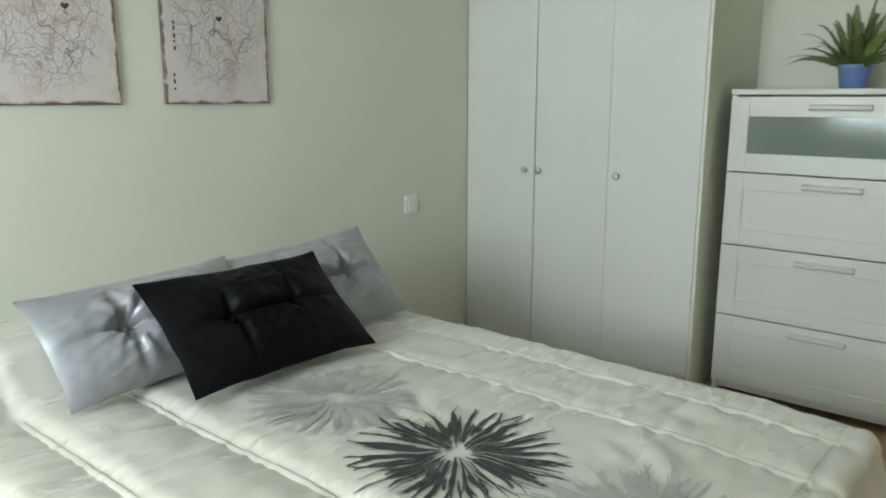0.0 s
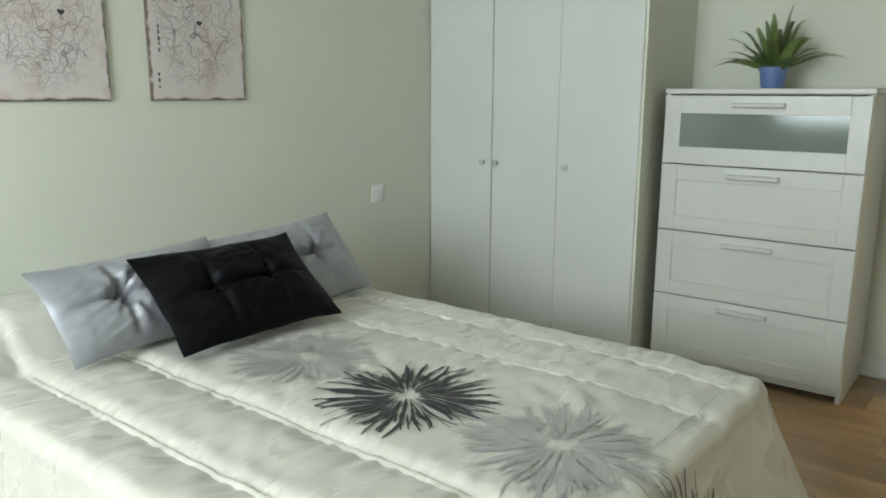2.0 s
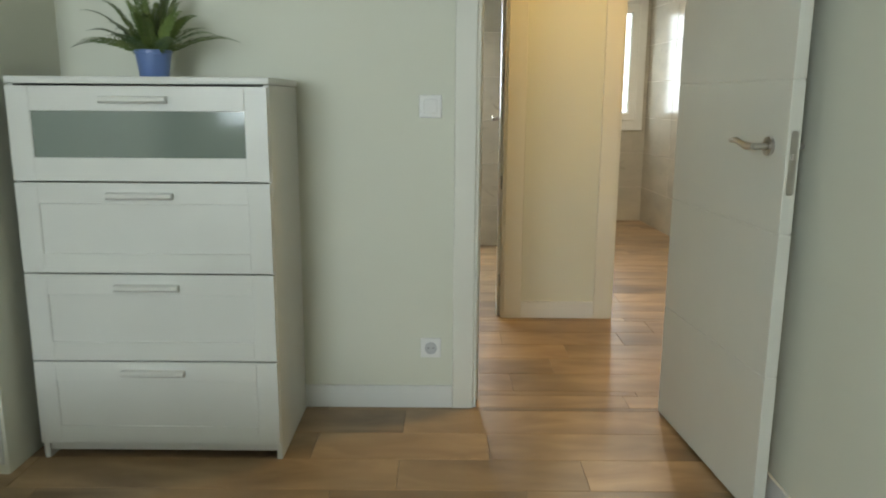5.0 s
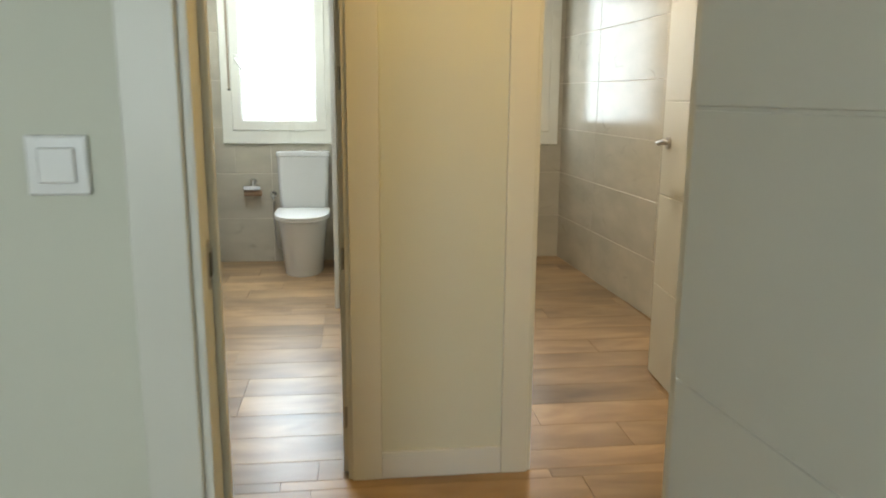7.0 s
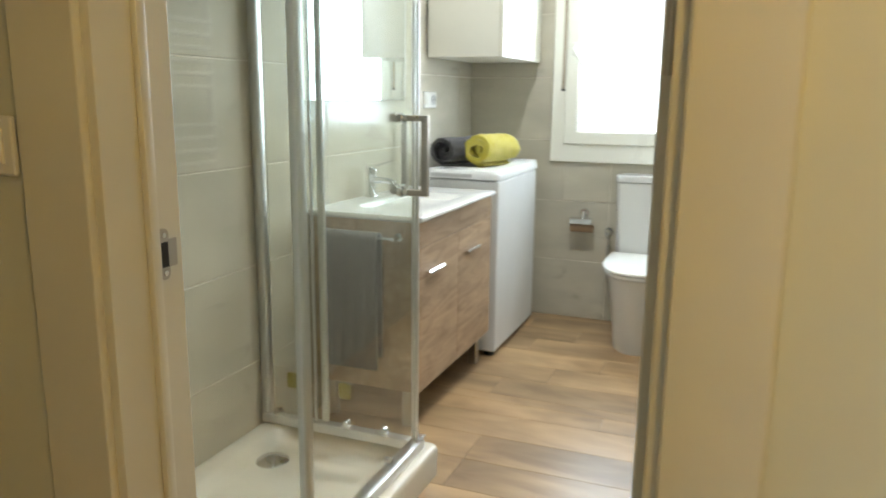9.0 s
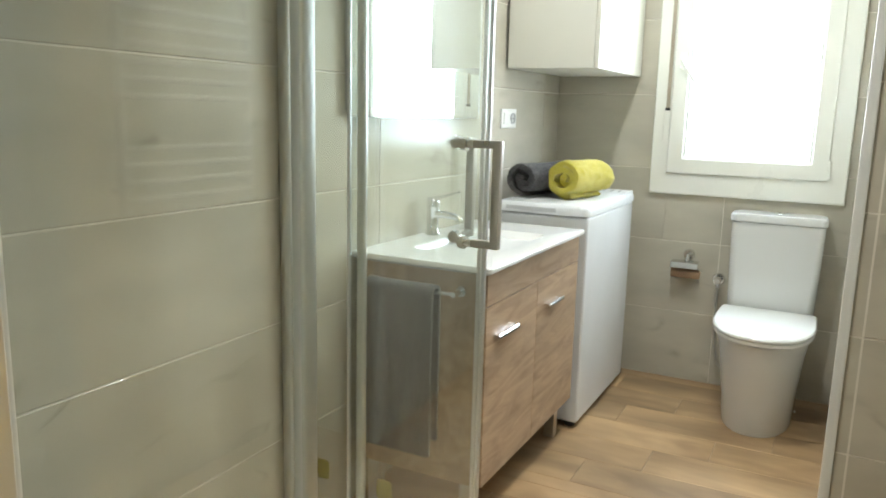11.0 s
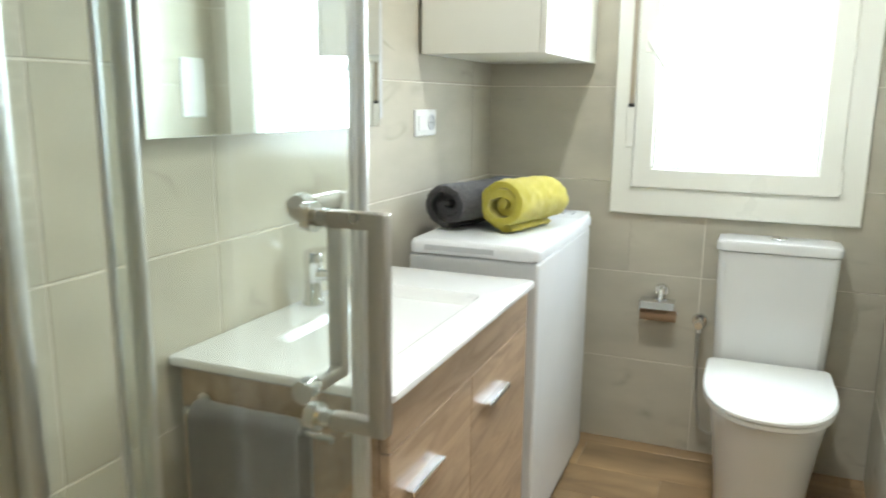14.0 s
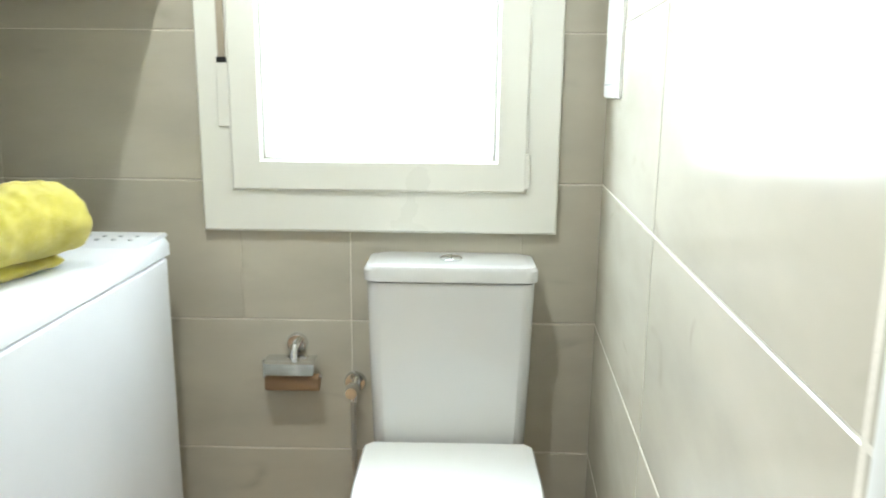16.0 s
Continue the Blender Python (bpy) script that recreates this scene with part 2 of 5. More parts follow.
    az = n.new("ShaderNodeMath"); az.operation = "ABSOLUTE"
    l.new(sep.outputs[1], ax.inputs[0]); l.new(sep.outputs[2], az.inputs[0])
    mxs = []
    for node, half in ((ax, BOARD_W / 2), (az, BOARD_H / 2)):
        r = n.new("ShaderNodeMapRange")
        r.inputs[1].default_value, r.inputs[2].default_value = half - 0.022, half
        l.new(node.outputs[0], r.inputs[0])
        mxs.append(r.outputs[0])
    edge = n.new("ShaderNodeMath"); edge.operation = "MAXIMUM"
    l.new(mxs[0], edge.inputs[0]); l.new(mxs[1], edge.inputs[1])
    chip = n.new("ShaderNodeTexNoise")
    chip.inputs["Scale"].default_value, chip.inputs["Detail"].default_value = 30, 5
    l.new(add.outputs[0], chip.inputs["Vector"])
    es = n.new("ShaderNodeMath"); es.operation = "MULTIPLY"
    l.new(edge.outputs[0], es.inputs[0]); l.new(chip.outputs[0], es.inputs[1])
    er = n.new("ShaderNodeMapRange")
    er.inputs[1].default_value, er.inputs[2].default_value, er.inputs[4].default_value = 0.24, 0.42, 0.9
    l.new(es.outputs[0], er.inputs[0])
    rim = n.new("ShaderNodeMix")
    rim.data_type = "RGBA"
    rim.inputs[7].default_value = (0.09, 0.045, 0.03, 1)
    l.new(final.outputs[2], rim.inputs[6])
    l.new(er.outputs[0], rim.inputs[0])
    l.new(rim.outputs[2], b.inputs["Base Color"])
    b.inputs["Roughness"].default_value = 0.7
    return m


BOARD_W, BOARD_H = 0.405, 0.58
M_WALL = material("wall_paint", (0.675, 0.68, 0.585), 0.75, second=(0.65, 0.655, 0.56), scale=1.6, fine=160, bump=0.12, distance=0.002)
M_CEIL = material("ceiling_paint", (0.8, 0.8, 0.76), 0.85, scale=2, fine=140, bump=0.08)
M_TRIM = material("white_lacquer_trim", (0.74, 0.75, 0.73), 0.38, scale=3, fine=200, bump=0.02)
M_CASING = material("white_door_lacquer", (0.74, 0.73, 0.66), 0.4, scale=3, fine=220, bump=0.03)
M_LEAF = material("white_door_leaf", (0.68, 0.67, 0.6), 0.42, scale=2.5, fine=240, bump=0.03)
M_WARD = material("white_wardrobe_laminate", (0.64, 0.65, 0.61), 0.42, scale=2.2, fine=260, bump=0.02)
M_DRES = material("white_dresser_foil", (0.62, 0.62, 0.575), 0.36, scale=3, fine=260, bump=0.015)
M_FROST = material("frosted_grey_glass", (0.165, 0.20, 0.172), 0.08, scale=4, fine=300, bump=0.02, spec=0.7, rough_var=0.03)
M_FLOOR = wood("oak_look_plank", (0.40, 0.268, 0.142), (0.262, 0.165, 0.084), 0, rough=0.33, bands=2.3, stretch=2.8, per_object=0.18, knots=1.0)
M_JOINT = material("plank_joint", (0.27, 0.19, 0.115), 0.9, scale=20, fine=200)
M_TILE = marble_tile("cream_marble_tile", (0.515, 0.482, 0.40), (0.23, 0.195, 0.15), 0.17)
M_GROUT = material("light_grout", (0.74, 0.7, 0.62), 0.85, scale=12, fine=220, bump=0.2)
M_SPREAD = material("cream_satin_bedspread", (0.62, 0.60, 0.53), 0.28, second=(0.565, 0.545, 0.475), scale=5, fine=26, bump=0.4, sheen=0.15, spec=0.9, rough_var=0.08, distance=0.005, stretch=(1.7, 0.55, 1))
M_SILVER = material("silver_satin", (0.31, 0.315, 0.335), 0.38, second=(0.26, 0.265, 0.285), scale=8, fine=500, bump=0.06, sheen=0.2, metal=0.2, distance=0.001)
M_BLACK = material("black_satin", (0.003, 0.003, 0.004), 0.5, second=(0.003, 0.003, 0.004), scale=8, fine=500, bump=0.06, spec=0.10, distance=0.001)
M_INKBLACK = material("charcoal_print", (0.035, 0.035, 0.038), 0.55, scale=30, fine=400, bump=0.05)
M_INKGREY = material("grey_print", (0.405, 0.41, 0.39), 0.5, scale=30, fine=400, bump=0.05)
M_STITCH = material("seam_thread", (0.50, 0.48, 0.41), 0.7, scale=60, fine=400)
M_MATTRESS = material("mattress_cloth", (0.6, 0.58, 0.5), 0.9, scale=10, fine=300, bump=0.2)
M_CHROME = material("polished_chrome", (0.78, 0.79, 0.8), 0.1, metal=1.0, scale=9, fine=120, bump=0.01, rough_var=0.04)
M_ALU = material("satin_aluminium", (0.74, 0.75, 0.76), 0.34, metal=1.0, scale=14, fine=300, bump=0.02, stretch=(1, 1, 0.1))
M_STEEL = material("brushed_steel", (0.52, 0.49, 0.45), 0.3, metal=1.0, scale=20, fine=260, bump=0.03)
M_GLASS = clear_glass("shower_glass", (0.955, 0.975, 0.96))
M_PANE = clear_glass("window_glass", (0.97, 0.98, 0.98))
M_MIRROR = material("mirror_silver", (0.9, 0.92, 0.91), 0.025, metal=1.0, bump=0.0, rough_var=0.005)
M_CERAMIC = material("white_ceramic", (0.685, 0.69, 0.68), 0.12, second=(0.665, 0.67, 0.66), scale=3, fine=100, bump=0.01, rough_var=0.04, coat=0.3)
M_SEAT = material("white_seat_plastic", (0.84, 0.85, 0.83), 0.2, scale=4, fine=200, bump=0.01)
M_TRAY = material("cream_shower_resin", (0.66, 0.63, 0.55), 0.25, scale=8, fine=160, bump=0.06)
M_OAK = wood("grey_oak_laminate", (0.47, 0.34, 0.23), (0.30, 0.205, 0.13), 1, rough=0.45, bands=4.0, stretch=5.5, per_object=0.05, knots=0.35)
M_APPLIANCE = material("white_enamel", (0.71, 0.72, 0.73), 0.3, scale=4, fine=220, bump=0.02)
M_PANEL = material("light_grey_plastic", (0.5, 0.51, 0.52), 0.4, scale=12, fine=200)
M_CABINET = material("cream_cabinet_laminate", (0.74, 0.72, 0.64), 0.35, scale=3, fine=240, bump=0.02)
M_YELLOW = material("yellow_terry", (0.62, 0.53, 0.045), 0.95, second=(0.5, 0.42, 0.03), scale=60, fine=420, bump=0.9, sheen=0.4, distance=0.006)
M_GREYTOWEL = material("charcoal_terry", (0.045, 0.041, 0.043), 0.95, second=(0.026, 0.024, 0.026), scale=60, fine=420, bump=0.9, sheen=0.3, distance=0.006)
M_HANGTOWEL = material("slate_terry", (0.05, 0.049, 0.05), 0.95, second=(0.034, 0.033, 0.035), scale=50, fine=380, bump=0.8, sheen=0.3, distance=0.005)
M_PVC = material("white_window_pvc", (0.85, 0.85, 0.79), 0.3, scale=3, fine=200, bump=0.01)
M_PLASTIC = material("white_switch_plastic", (0.8, 0.8, 0.78), 0.28, scale=8, fine=200, bump=0.01)
# near-black that paints shade into slots, holes and gaps; also colours the bed legs
M_DARK = material("dark_recess", (0.02, 0.02, 0.02), 0.7, scale=20, fine=200)
M_STRAP = material("grey_shutter_strap", (0.42, 0.36, 0.28), 0.8, scale=40, fine=500, bump=0.4)
M_CARD = material("brown_cardboard", (0.36, 0.23, 0.14), 0.85, scale=20, fine=300, bump=0.2)
M_HOSE = material("braided_hose", (0.55, 0.54, 0.5), 0.35, metal=0.8, scale=80, fine=700, bump=0.4)
M_POT = material("blue_glazed_pot", (0.13, 0.2, 0.42), 0.35, scale=18, fine=200, bump=0.03)
M_SOIL = material("dark_soil", (0.03, 0.025, 0.018), 0.95, scale=60, fine=300, bump=0.8)
M_LEAFGREEN = material("fern_leaf", (0.19, 0.24, 0.065), 0.42, second=(0.06, 0.115, 0.03), scale=14, fine=120, bump=0.2, per_object=0.3)
M_RUBBER = material("black_rubber", (0.02, 0.02, 0.02), 0.7)
M_MAP = map_print("printed_map_board")
M_DAYSKY = glowing("bright_overcast", (0.93, 1.0, 1.03), 3.0)
M_BULB = glowing("lit_diffuser", (1.0, 0.8, 0.55), 6.0)
M_RADIATOR = material("white_radiator_enamel", (0.82, 0.82, 0.8), 0.25, scale=6, fine=200, bump=0.01)
M_STICKER = material("yellow_film", (0.28, 0.25, 0.012), 0.5, scale=40, fine=300, bump=0.05)
M_KNOB = material("satin_grey_knob", (0.55, 0.55, 0.54), 0.45, metal=0.6, scale=30, fine=300, bump=0.02)


# ---- mesh helpers ----
def box(bm, lo, hi, bevel=0.0, seg=2):
    lo, hi = Vector(lo), Vector(hi)
    m = Matrix.Translation((lo + hi) / 2) @ Matrix.Diagonal((*(hi - lo), 1))
    vs = bmesh.ops.create_cube(bm, size=1.0, matrix=m)["verts"]
    if bevel:
        es = list({e for v in vs for e in v.link_edges})
        bmesh.ops.bevel(bm, geom=es, offset=bevel, segments=seg, affect="EDGES", profile=0.5)


def boxes(*items, bevel=0.0):
    bm = bmesh.new()
    for lo, hi in items:
        box(bm, lo, hi, bevel)
    return bm


def cyl(bm, p0, p1, r0, r1=None, seg=20):
    p0, p1 = Vector(p0), Vector(p1)
    d = p1 - p0
    m = Matrix.Translation((p0 + p1) / 2) @ d.to_track_quat("Z", "Y").to_matrix().to_4x4()
    bmesh.ops.create_cone(bm, cap_ends=True, segments=seg, radius1=r0, radius2=r0 if r1 is None else r1, depth=d.length, matrix=m)


def loft(bm, rings, cap=True, closed=False):
    vr = [[bm.verts.new(p) for p in ring] for ring in rings]
    k = len(vr[0])
    pairs = list(zip(vr, vr[1:])) + ([(vr[-1], vr[0])] if closed else [])
    for a, b in pairs:
        for i in range(k):
            bm.faces.new((a[i], a[(i + 1) % k], b[(i + 1) % k], b[i]))
    if cap and not closed:
        bm.faces.new(vr[0][::-1])
        bm.faces.new(vr[-1])
    bmesh.ops.recalc_face_normals(bm, faces=bm.faces[:])


def tube(bm, pts, r, seg=10):
    pts = [Vector(p) for p in pts]
    rings = []
    side = None
    for i, p in enumerate(pts):
        d = (pts[min(i + 1, len(pts) - 1)] - pts[max(i - 1, 0)]).normalized()
        if side is None:
            side = d.orthogonal().normalized()
        side = (side - d * side.dot(d)).normalized()
        up = d.cross(side)
        rr = r[i] if isinstance(r, (list, tuple)) else r
        rings.append([p + (side * math.cos(a) + up * math.sin(a)) * rr for a in (2 * math.pi * k / seg for k in range(seg))])
    loft(bm, rings)


def lathe(bm, profile, place, seg=28):
    x, y, z = place
    loft(bm, [[(x + r * math.cos(a), y + r * math.sin(a), z + h) for a in (2 * math.pi * k / seg for k in range(seg))] for r, h in profile])


def prism(bm, outline, lo, hi, axis=2):
    """An outline in two axes drawn out along the third."""
    def at(p, h):
        q = [p[0], p[1]]
        q.insert(axis, h)
        return q
    loft(bm, [[at(p, lo) for p in outline], [at(p, hi) for p in outline]])


def round_rect(x0, y0, x1, y1, r, seg=5):
    pts = []
    for cx, cy, a0 in ((x1 - r, y1 - r, 0), (x0 + r, y1 - r, 90), (x0 + r, y0 + r, 180), (x1 - r, y0 + r, 270)):
        pts += [(cx + r * math.cos(radians(a0 + 90 * k / seg)), cy + r * math.sin(radians(a0 + 90 * k / seg))) for k in range(seg + 1)]
    return pts


def mesh_of(name, bm, mat, smooth=40):
    me = bpy.data.meshes.new(name)
    if smooth:
        bm.normal_update()
        lim = radians(smooth)
        for f in bm.faces:
            f.smooth = True
        for e in bm.edges:
            if len(e.link_faces) == 2:
                a, b = e.link_faces
                ang = e.calc_face_angle(0.0)
                big, small = max(a.calc_area(), b.calc_area()), min(a.calc_area(), b.calc_area())
                e.smooth = ang < lim and not (ang > 0.06 and big > 14 * small)
    bm.to_mesh(me)
    bm.free()
    me.materials.append(mat)
    return me


def thing(name, label, category, place=(0, 0, 0), turn=0.0, group="", kind=""):
    ob = new(name)
    ob.empty_display_size = 0.05
    ob.matrix_world = pose(*place, 0, 0, turn)
    ob.matrix_basis = pose(*place, 0, 0, turn)
    return tagged(ob, label, category, group, kind)


def root_matrix(ob):
    return (root_matrix(ob.parent) @ ob.matrix_basis) if ob.parent else ob.matrix_basis.copy()


def part(name, bm, mat, parent, label="", local=False, smooth=40):
    """One mesh under a thing or a part; its shape is given in the world, or local to the thing."""
    if not local:
        bm.transform(root_matrix(parent).inverted())
    ob = new(name, mesh_of(name, bm, mat, smooth))
    ob.parent = parent
    return tagged(ob, label)


def single(name, bm, mat, label, category, base, group="", kind="", smooth=40):
    """A thing that is one mesh, with its origin at its base."""
    bm.transform(Matrix.Translation(-Vector(base)))
    ob = new(name, mesh_of(name, bm, mat, smooth))
    ob.location = base
    return tagged(ob, label, category, group, kind)


def structure(name, bm, mat, label, category, smooth=0):
    return tagged(new(name, mesh_of(name, bm, mat, smooth)), label, category, "", "structure")


# ---- the shell of the rooms ----
TOP = 2.5
BED_W, BED_E, BED_S, BED_N = -2.213, 1.31, -1.8, 3.29
HALL_S, HALL_N = 3.41, 4.515
BATH_W, BATH_E, BATH_NICHE, BATH_S, BATH_N = -0.805, 0.935, 0.642, 4.665, 7.936
DOOR_H = 2.05


def wall_x(name, y0, y1, x0, x1, holes, mat, label):
    """A wall along x with openings (x0, x1, z0, z1) cut through it."""
    bm = bmesh.new()
    at = x0
    for a, b, lo, hi in sorted(holes):
        box(bm, (at, y0, 0), (a, y1, TOP))
        if lo > 0:
            box(bm, (a, y0, 0), (b, y1, lo))
        box(bm, (a, y0, hi), (b, y1, TOP))
        at = b
    box(bm, (at, y0, 0), (x1, y1, TOP))
    return structure(name, bm, mat, label, "wall")


structure("wall_west", boxes(((BED_W - 0.12, BED_S - 0.12, 0), (BED_W, BED_N, TOP))), M_WALL, "smooth pale cream painted bedroom wall behind the bed", "wall")
structure("wall_east", boxes(((BED_E, BED_S - 0.12, 0), (BED_E + 0.12, BED_N, TOP))), M_WALL, "smooth pale cream painted wall beside the open door", "wall")
wall_x("wall_south", BED_S - 0.12, BED_S, BED_W, BED_E, [(-1.75, -0.25, 0.9, 2.1)], M_WALL, "pale cream bedroom wall with the window")
wall_x("wall_north", BED_N, HALL_S, BED_W - 0.12, 2.75, [(0.438, 1.245, 0.0, DOOR_H)], M_WALL, "pale cream bedroom wall with the doorway")
wall_x("wall_hall_north", HALL_N, BATH_S - 0.012, -1.4, 2.75, [(-0.082, 0.661, 0.0, DOOR_H), (1.234, 1.995, 0.0, DOOR_H)], M_WALL, "cream hallway wall between two bathroom doorways")
structure("wall_hall_west", boxes(((-1.4, HALL_S, 0), (-1.28, HALL_N, TOP))), M_WALL, "cream end wall of the hallway", "wall")
structure("wall_hall_east", boxes(((2.63, HALL_S, 0), (2.75, HALL_N, TOP))), M_WALL, "cream end wall of the hallway", "wall")
structure("wall_wardrobe_side", boxes(((-1.085, 2.735, 0), (-1.046, BED_N, TOP))), M_WALL, "cream painted side of the built-in wardrobe", "wall")
structure("ceiling", boxes(((BED_W - 0.12, BED_S - 0.12, TOP), (2.75, 8.2, TOP + 0.1))), M_CEIL, "plain white painted ceiling", "ceiling")
floor = structure("floor", boxes(((BED_W - 0.12, BED_S - 0.12, -0.12), (2.75, 8.2, -0.004))), M_JOINT, "wood-look plank floor in warm brown oak tones", "floor")


def skirting(name, lo, hi):
    bm = bmesh.new()
    box(bm, lo, hi, 0.003)
    structure(name, bm, M_TRIM, "white lacquered skirting board along the wall", "baseboard", 40)


skirting("baseboard_bed_north", (-1.046, BED_N - 0.012, 0), (0.366, BED_N, 0.09))
skirting("baseboard_bed_east", (BED_E - 0.012, BED_S, 0), (BED_E, BED_N - 0.02, 0.09))
skirting("baseboard_bed_west", (BED_W, BED_S, 0), (BED_W + 0.012, 2.70, 0.09))
skirting("baseboard_hall_stub", (0.752, HALL_N - 0.012, 0), (1.15, HALL_N, 0.095))
skirting("baseboard_hall_left", (-1.28, HALL_N - 0.012, 0), (-0.19, HALL_N, 0.095))


def door_frame(name, x0, x1, y0, y1, c0, c1, t1=0.02):
    """Lining of an opening and the casings on both faces; c0 and c1 are the outer edges of the casings."""
    root = thing(name, "white lacquered door lining with flat casings", "door frame", (x0, y0, 0), kind="structure")
    t = 0.02
    part("lining", boxes(((x0, y0 - 0.002, 0), (x0 + t, y1 + 0.002, DOOR_H)), ((x1 - t1, y0 - 0.002 if t1 == t else y0 + 0.05, 0), (x1, y1 + 0.002, DOOR_H)), ((x1 - 0.02, y0 - 0.002, 0), (x1 + 0.002, y0 + 0.049, DOOR_H)),
                         ((x0 + t, y0 - 0.002, DOOR_H - t), (x1 - t1, y1 + 0.002, DOOR_H)), bevel=0.002), M_CASING, root)
    mid = y0 + 0.055
    part("door_stop", boxes(((x0 + t, mid + 0.012, 0), (x0 + t + 0.011, mid + 0.03, DOOR_H - t)), ((x0 + t + 0.011, mid + 0.012, DOOR_H - t - 0.011), (x1 - t1, mid + 0.03, DOOR_H - t)), bevel=0.002), M_CASING, root)
    for ya, yb in ((y0 - 0.015, y0 - 0.0005), (y1 + 0.0005, y1 + 0.015)):
        part("casing", boxes(((c0, ya, 0), (x0 + 0.006, yb, DOOR_H + 0.07)), bevel=0.003), M_CASING, root)
        part("casing", boxes(((x1 - 0.006, ya, 0), (c1, yb, DOOR_H + 0.07)), bevel=0.003), M_CASING, root)
        part("casing", boxes(((x0 + 0.006, ya, DOOR_H - 0.006), (x1 - 0.006, yb, DOOR_H + 0.07)), bevel=0.003), M_CASING, root)
    return root


frame_bed = door_frame("door_frame_bedroom", 0.438, 1.245, BED_N, HALL_S, 0.366, 1.305)
frame_b1 = door_frame("door_frame_bath", -0.082, 0.661, HALL_N, BATH_S - 0.012, -0.19, 0.752, 0.036)
frame_b2 = door_frame("door_frame_bath_two", 1.234, 1.995, HALL_N, BATH_S - 0.012, 1.15, 2.09)


def strike_plate(x, y, z, parent):
    plate = bmesh.new()
    prism(plate, round_rect(y - 0.010, z - 0.038, y + 0.010, z + 0.038, 0.0095), x, x + 0.0025, axis=0)
    box(plate, (x, y + 0.008, z - 0.020), (x + 0.003, y + 0.026, z + 0.022), 0.001)
    p = part("strike_plate", plate, M_STEEL, parent, "brushed steel strike plate")
    # flat black piece on the plate, painting the opening's shade
    part("slot", boxes(((x + 0.0026, y - 0.006, z - 0.019), (x + 0.0034, y + 0.007, z + 0.018))), M_DARK, p)
    for dz in (-0.028, 0.028):
        s = bmesh.new()
        cyl(s, (x + 0.0024, y, z + dz), (x + 0.0042, y, z + dz), 0.004, seg=12)
        part("screw", s, M_CHROME, p)


strike_plate(-0.0618, 4.615, 1.013, frame_b1)
strike_plate(0.458, 3.338, 1.0, frame_bed)
for z in (0.2, 0.74, 1.30, 1.86):
    h = bmesh.new()
    box(h, (0.6375, 4.5632, z - 0.035), (0.6425, 4.5652, z + 0.035), 0.0006)
    cyl(h, (0.634, 4.558, z - 0.035), (0.634, 4.560, z + 0.035), 0.0045, seg=10)
    part("hinge", h, M_STEEL, frame_b1, "brushed steel hinge")


def lever(root, width, y, sign, z=1.06):
    """A rosette with a bent lever, on the face y of a leaf, standing off towards sign."""
    bm = bmesh.new()
    x = width - 0.085
    cyl(bm, (x, y, z), (x, y + sign * 0.009, z), 0.026, seg=24)
    cyl(bm, (x, y + sign * 0.008, z), (x, y + sign * 0.05, z), 0.009, seg=14)
    tube(bm, [(x + 0.004, y + sign * 0.05, z), (x - 0.02, y + sign * 0.054, z - 0.001), (x - 0.05, y + sign * 0.055, z + 0.003), (x - 0.085, y + sign * 0.055, z + 0.012), (x - 0.12, y + sign * 0.054, z + 0.01), (x - 0.128, y + sign * 0.053, z + 0.006)],
         [0.009, 0.0105, 0.0095, 0.009, 0.0075, 0.004], 12)
    part("door_handle", bm, M_STEEL, root, "brushed steel lever handle", local=True)


def door(name, hinge, turn, width, side, label):
    """A flush leaf with horizontal grooves; local x runs from the hinge, y through its thickness."""
    root = thing(name, label, "door", (*hinge, 0), turn, kind="structure")
    t = 0.036
    ya, yb = (0, t) if side > 0 else (-t, 0)
    part("core", boxes(((0.002, ya + 0.003, 0.012), (width - 0.002, yb - 0.003, 2.02))), M_LEAF, root, local=True)
    edges = [0.01, 0.43, 0.832, 1.234, 1.636, 2.025]
    for a, b in zip(edges, edges[1:]):
        bm = bmesh.new()
        box(bm, (0, ya, a + (0.0025 if a > 0.1 else 0)), (width, yb, b - (0.0025 if b < 2 else 0)), 0.0022)
        part("panel", bm, M_LEAF, root, local=True)
    lever(root, width, ya, -1)
    lever(root, width, yb, 1)
    lock = bmesh.new()
    prism(lock, round_rect((ya + yb) / 2 - 0.01, 0.935, (ya + yb) / 2 + 0.01, 1.105, 0.009), width - 0.0005, width + 0.0018, axis=0)
    box(lock, (width + 0.001, (ya + yb) / 2 - 0.005, 1.03), (width + 0.010, (ya + yb) / 2 + 0.005, 1.045), 0.001)
    part("lock_plate", lock, M_STEEL, root, "brushed steel lock plate with latch", local=True)
    return root


door("door_1", (1.157, 3.247), -85.3, 0.745, 1, "white bedroom door with horizontal grooves standing open")
door("door_2", (0.632, 4.672), 84.8, 0.70, -1, "white bathroom door with horizontal grooves standing open")
door("door_3", (1.967, 4.672), 86.0, 0.70, -1, "white door of the second bathroom standing wide open")


# ---- tiled walls ----
TILE_H, TILE_Z0, TILE_L = 0.339, -0.006, 0.99
tile_store = {}


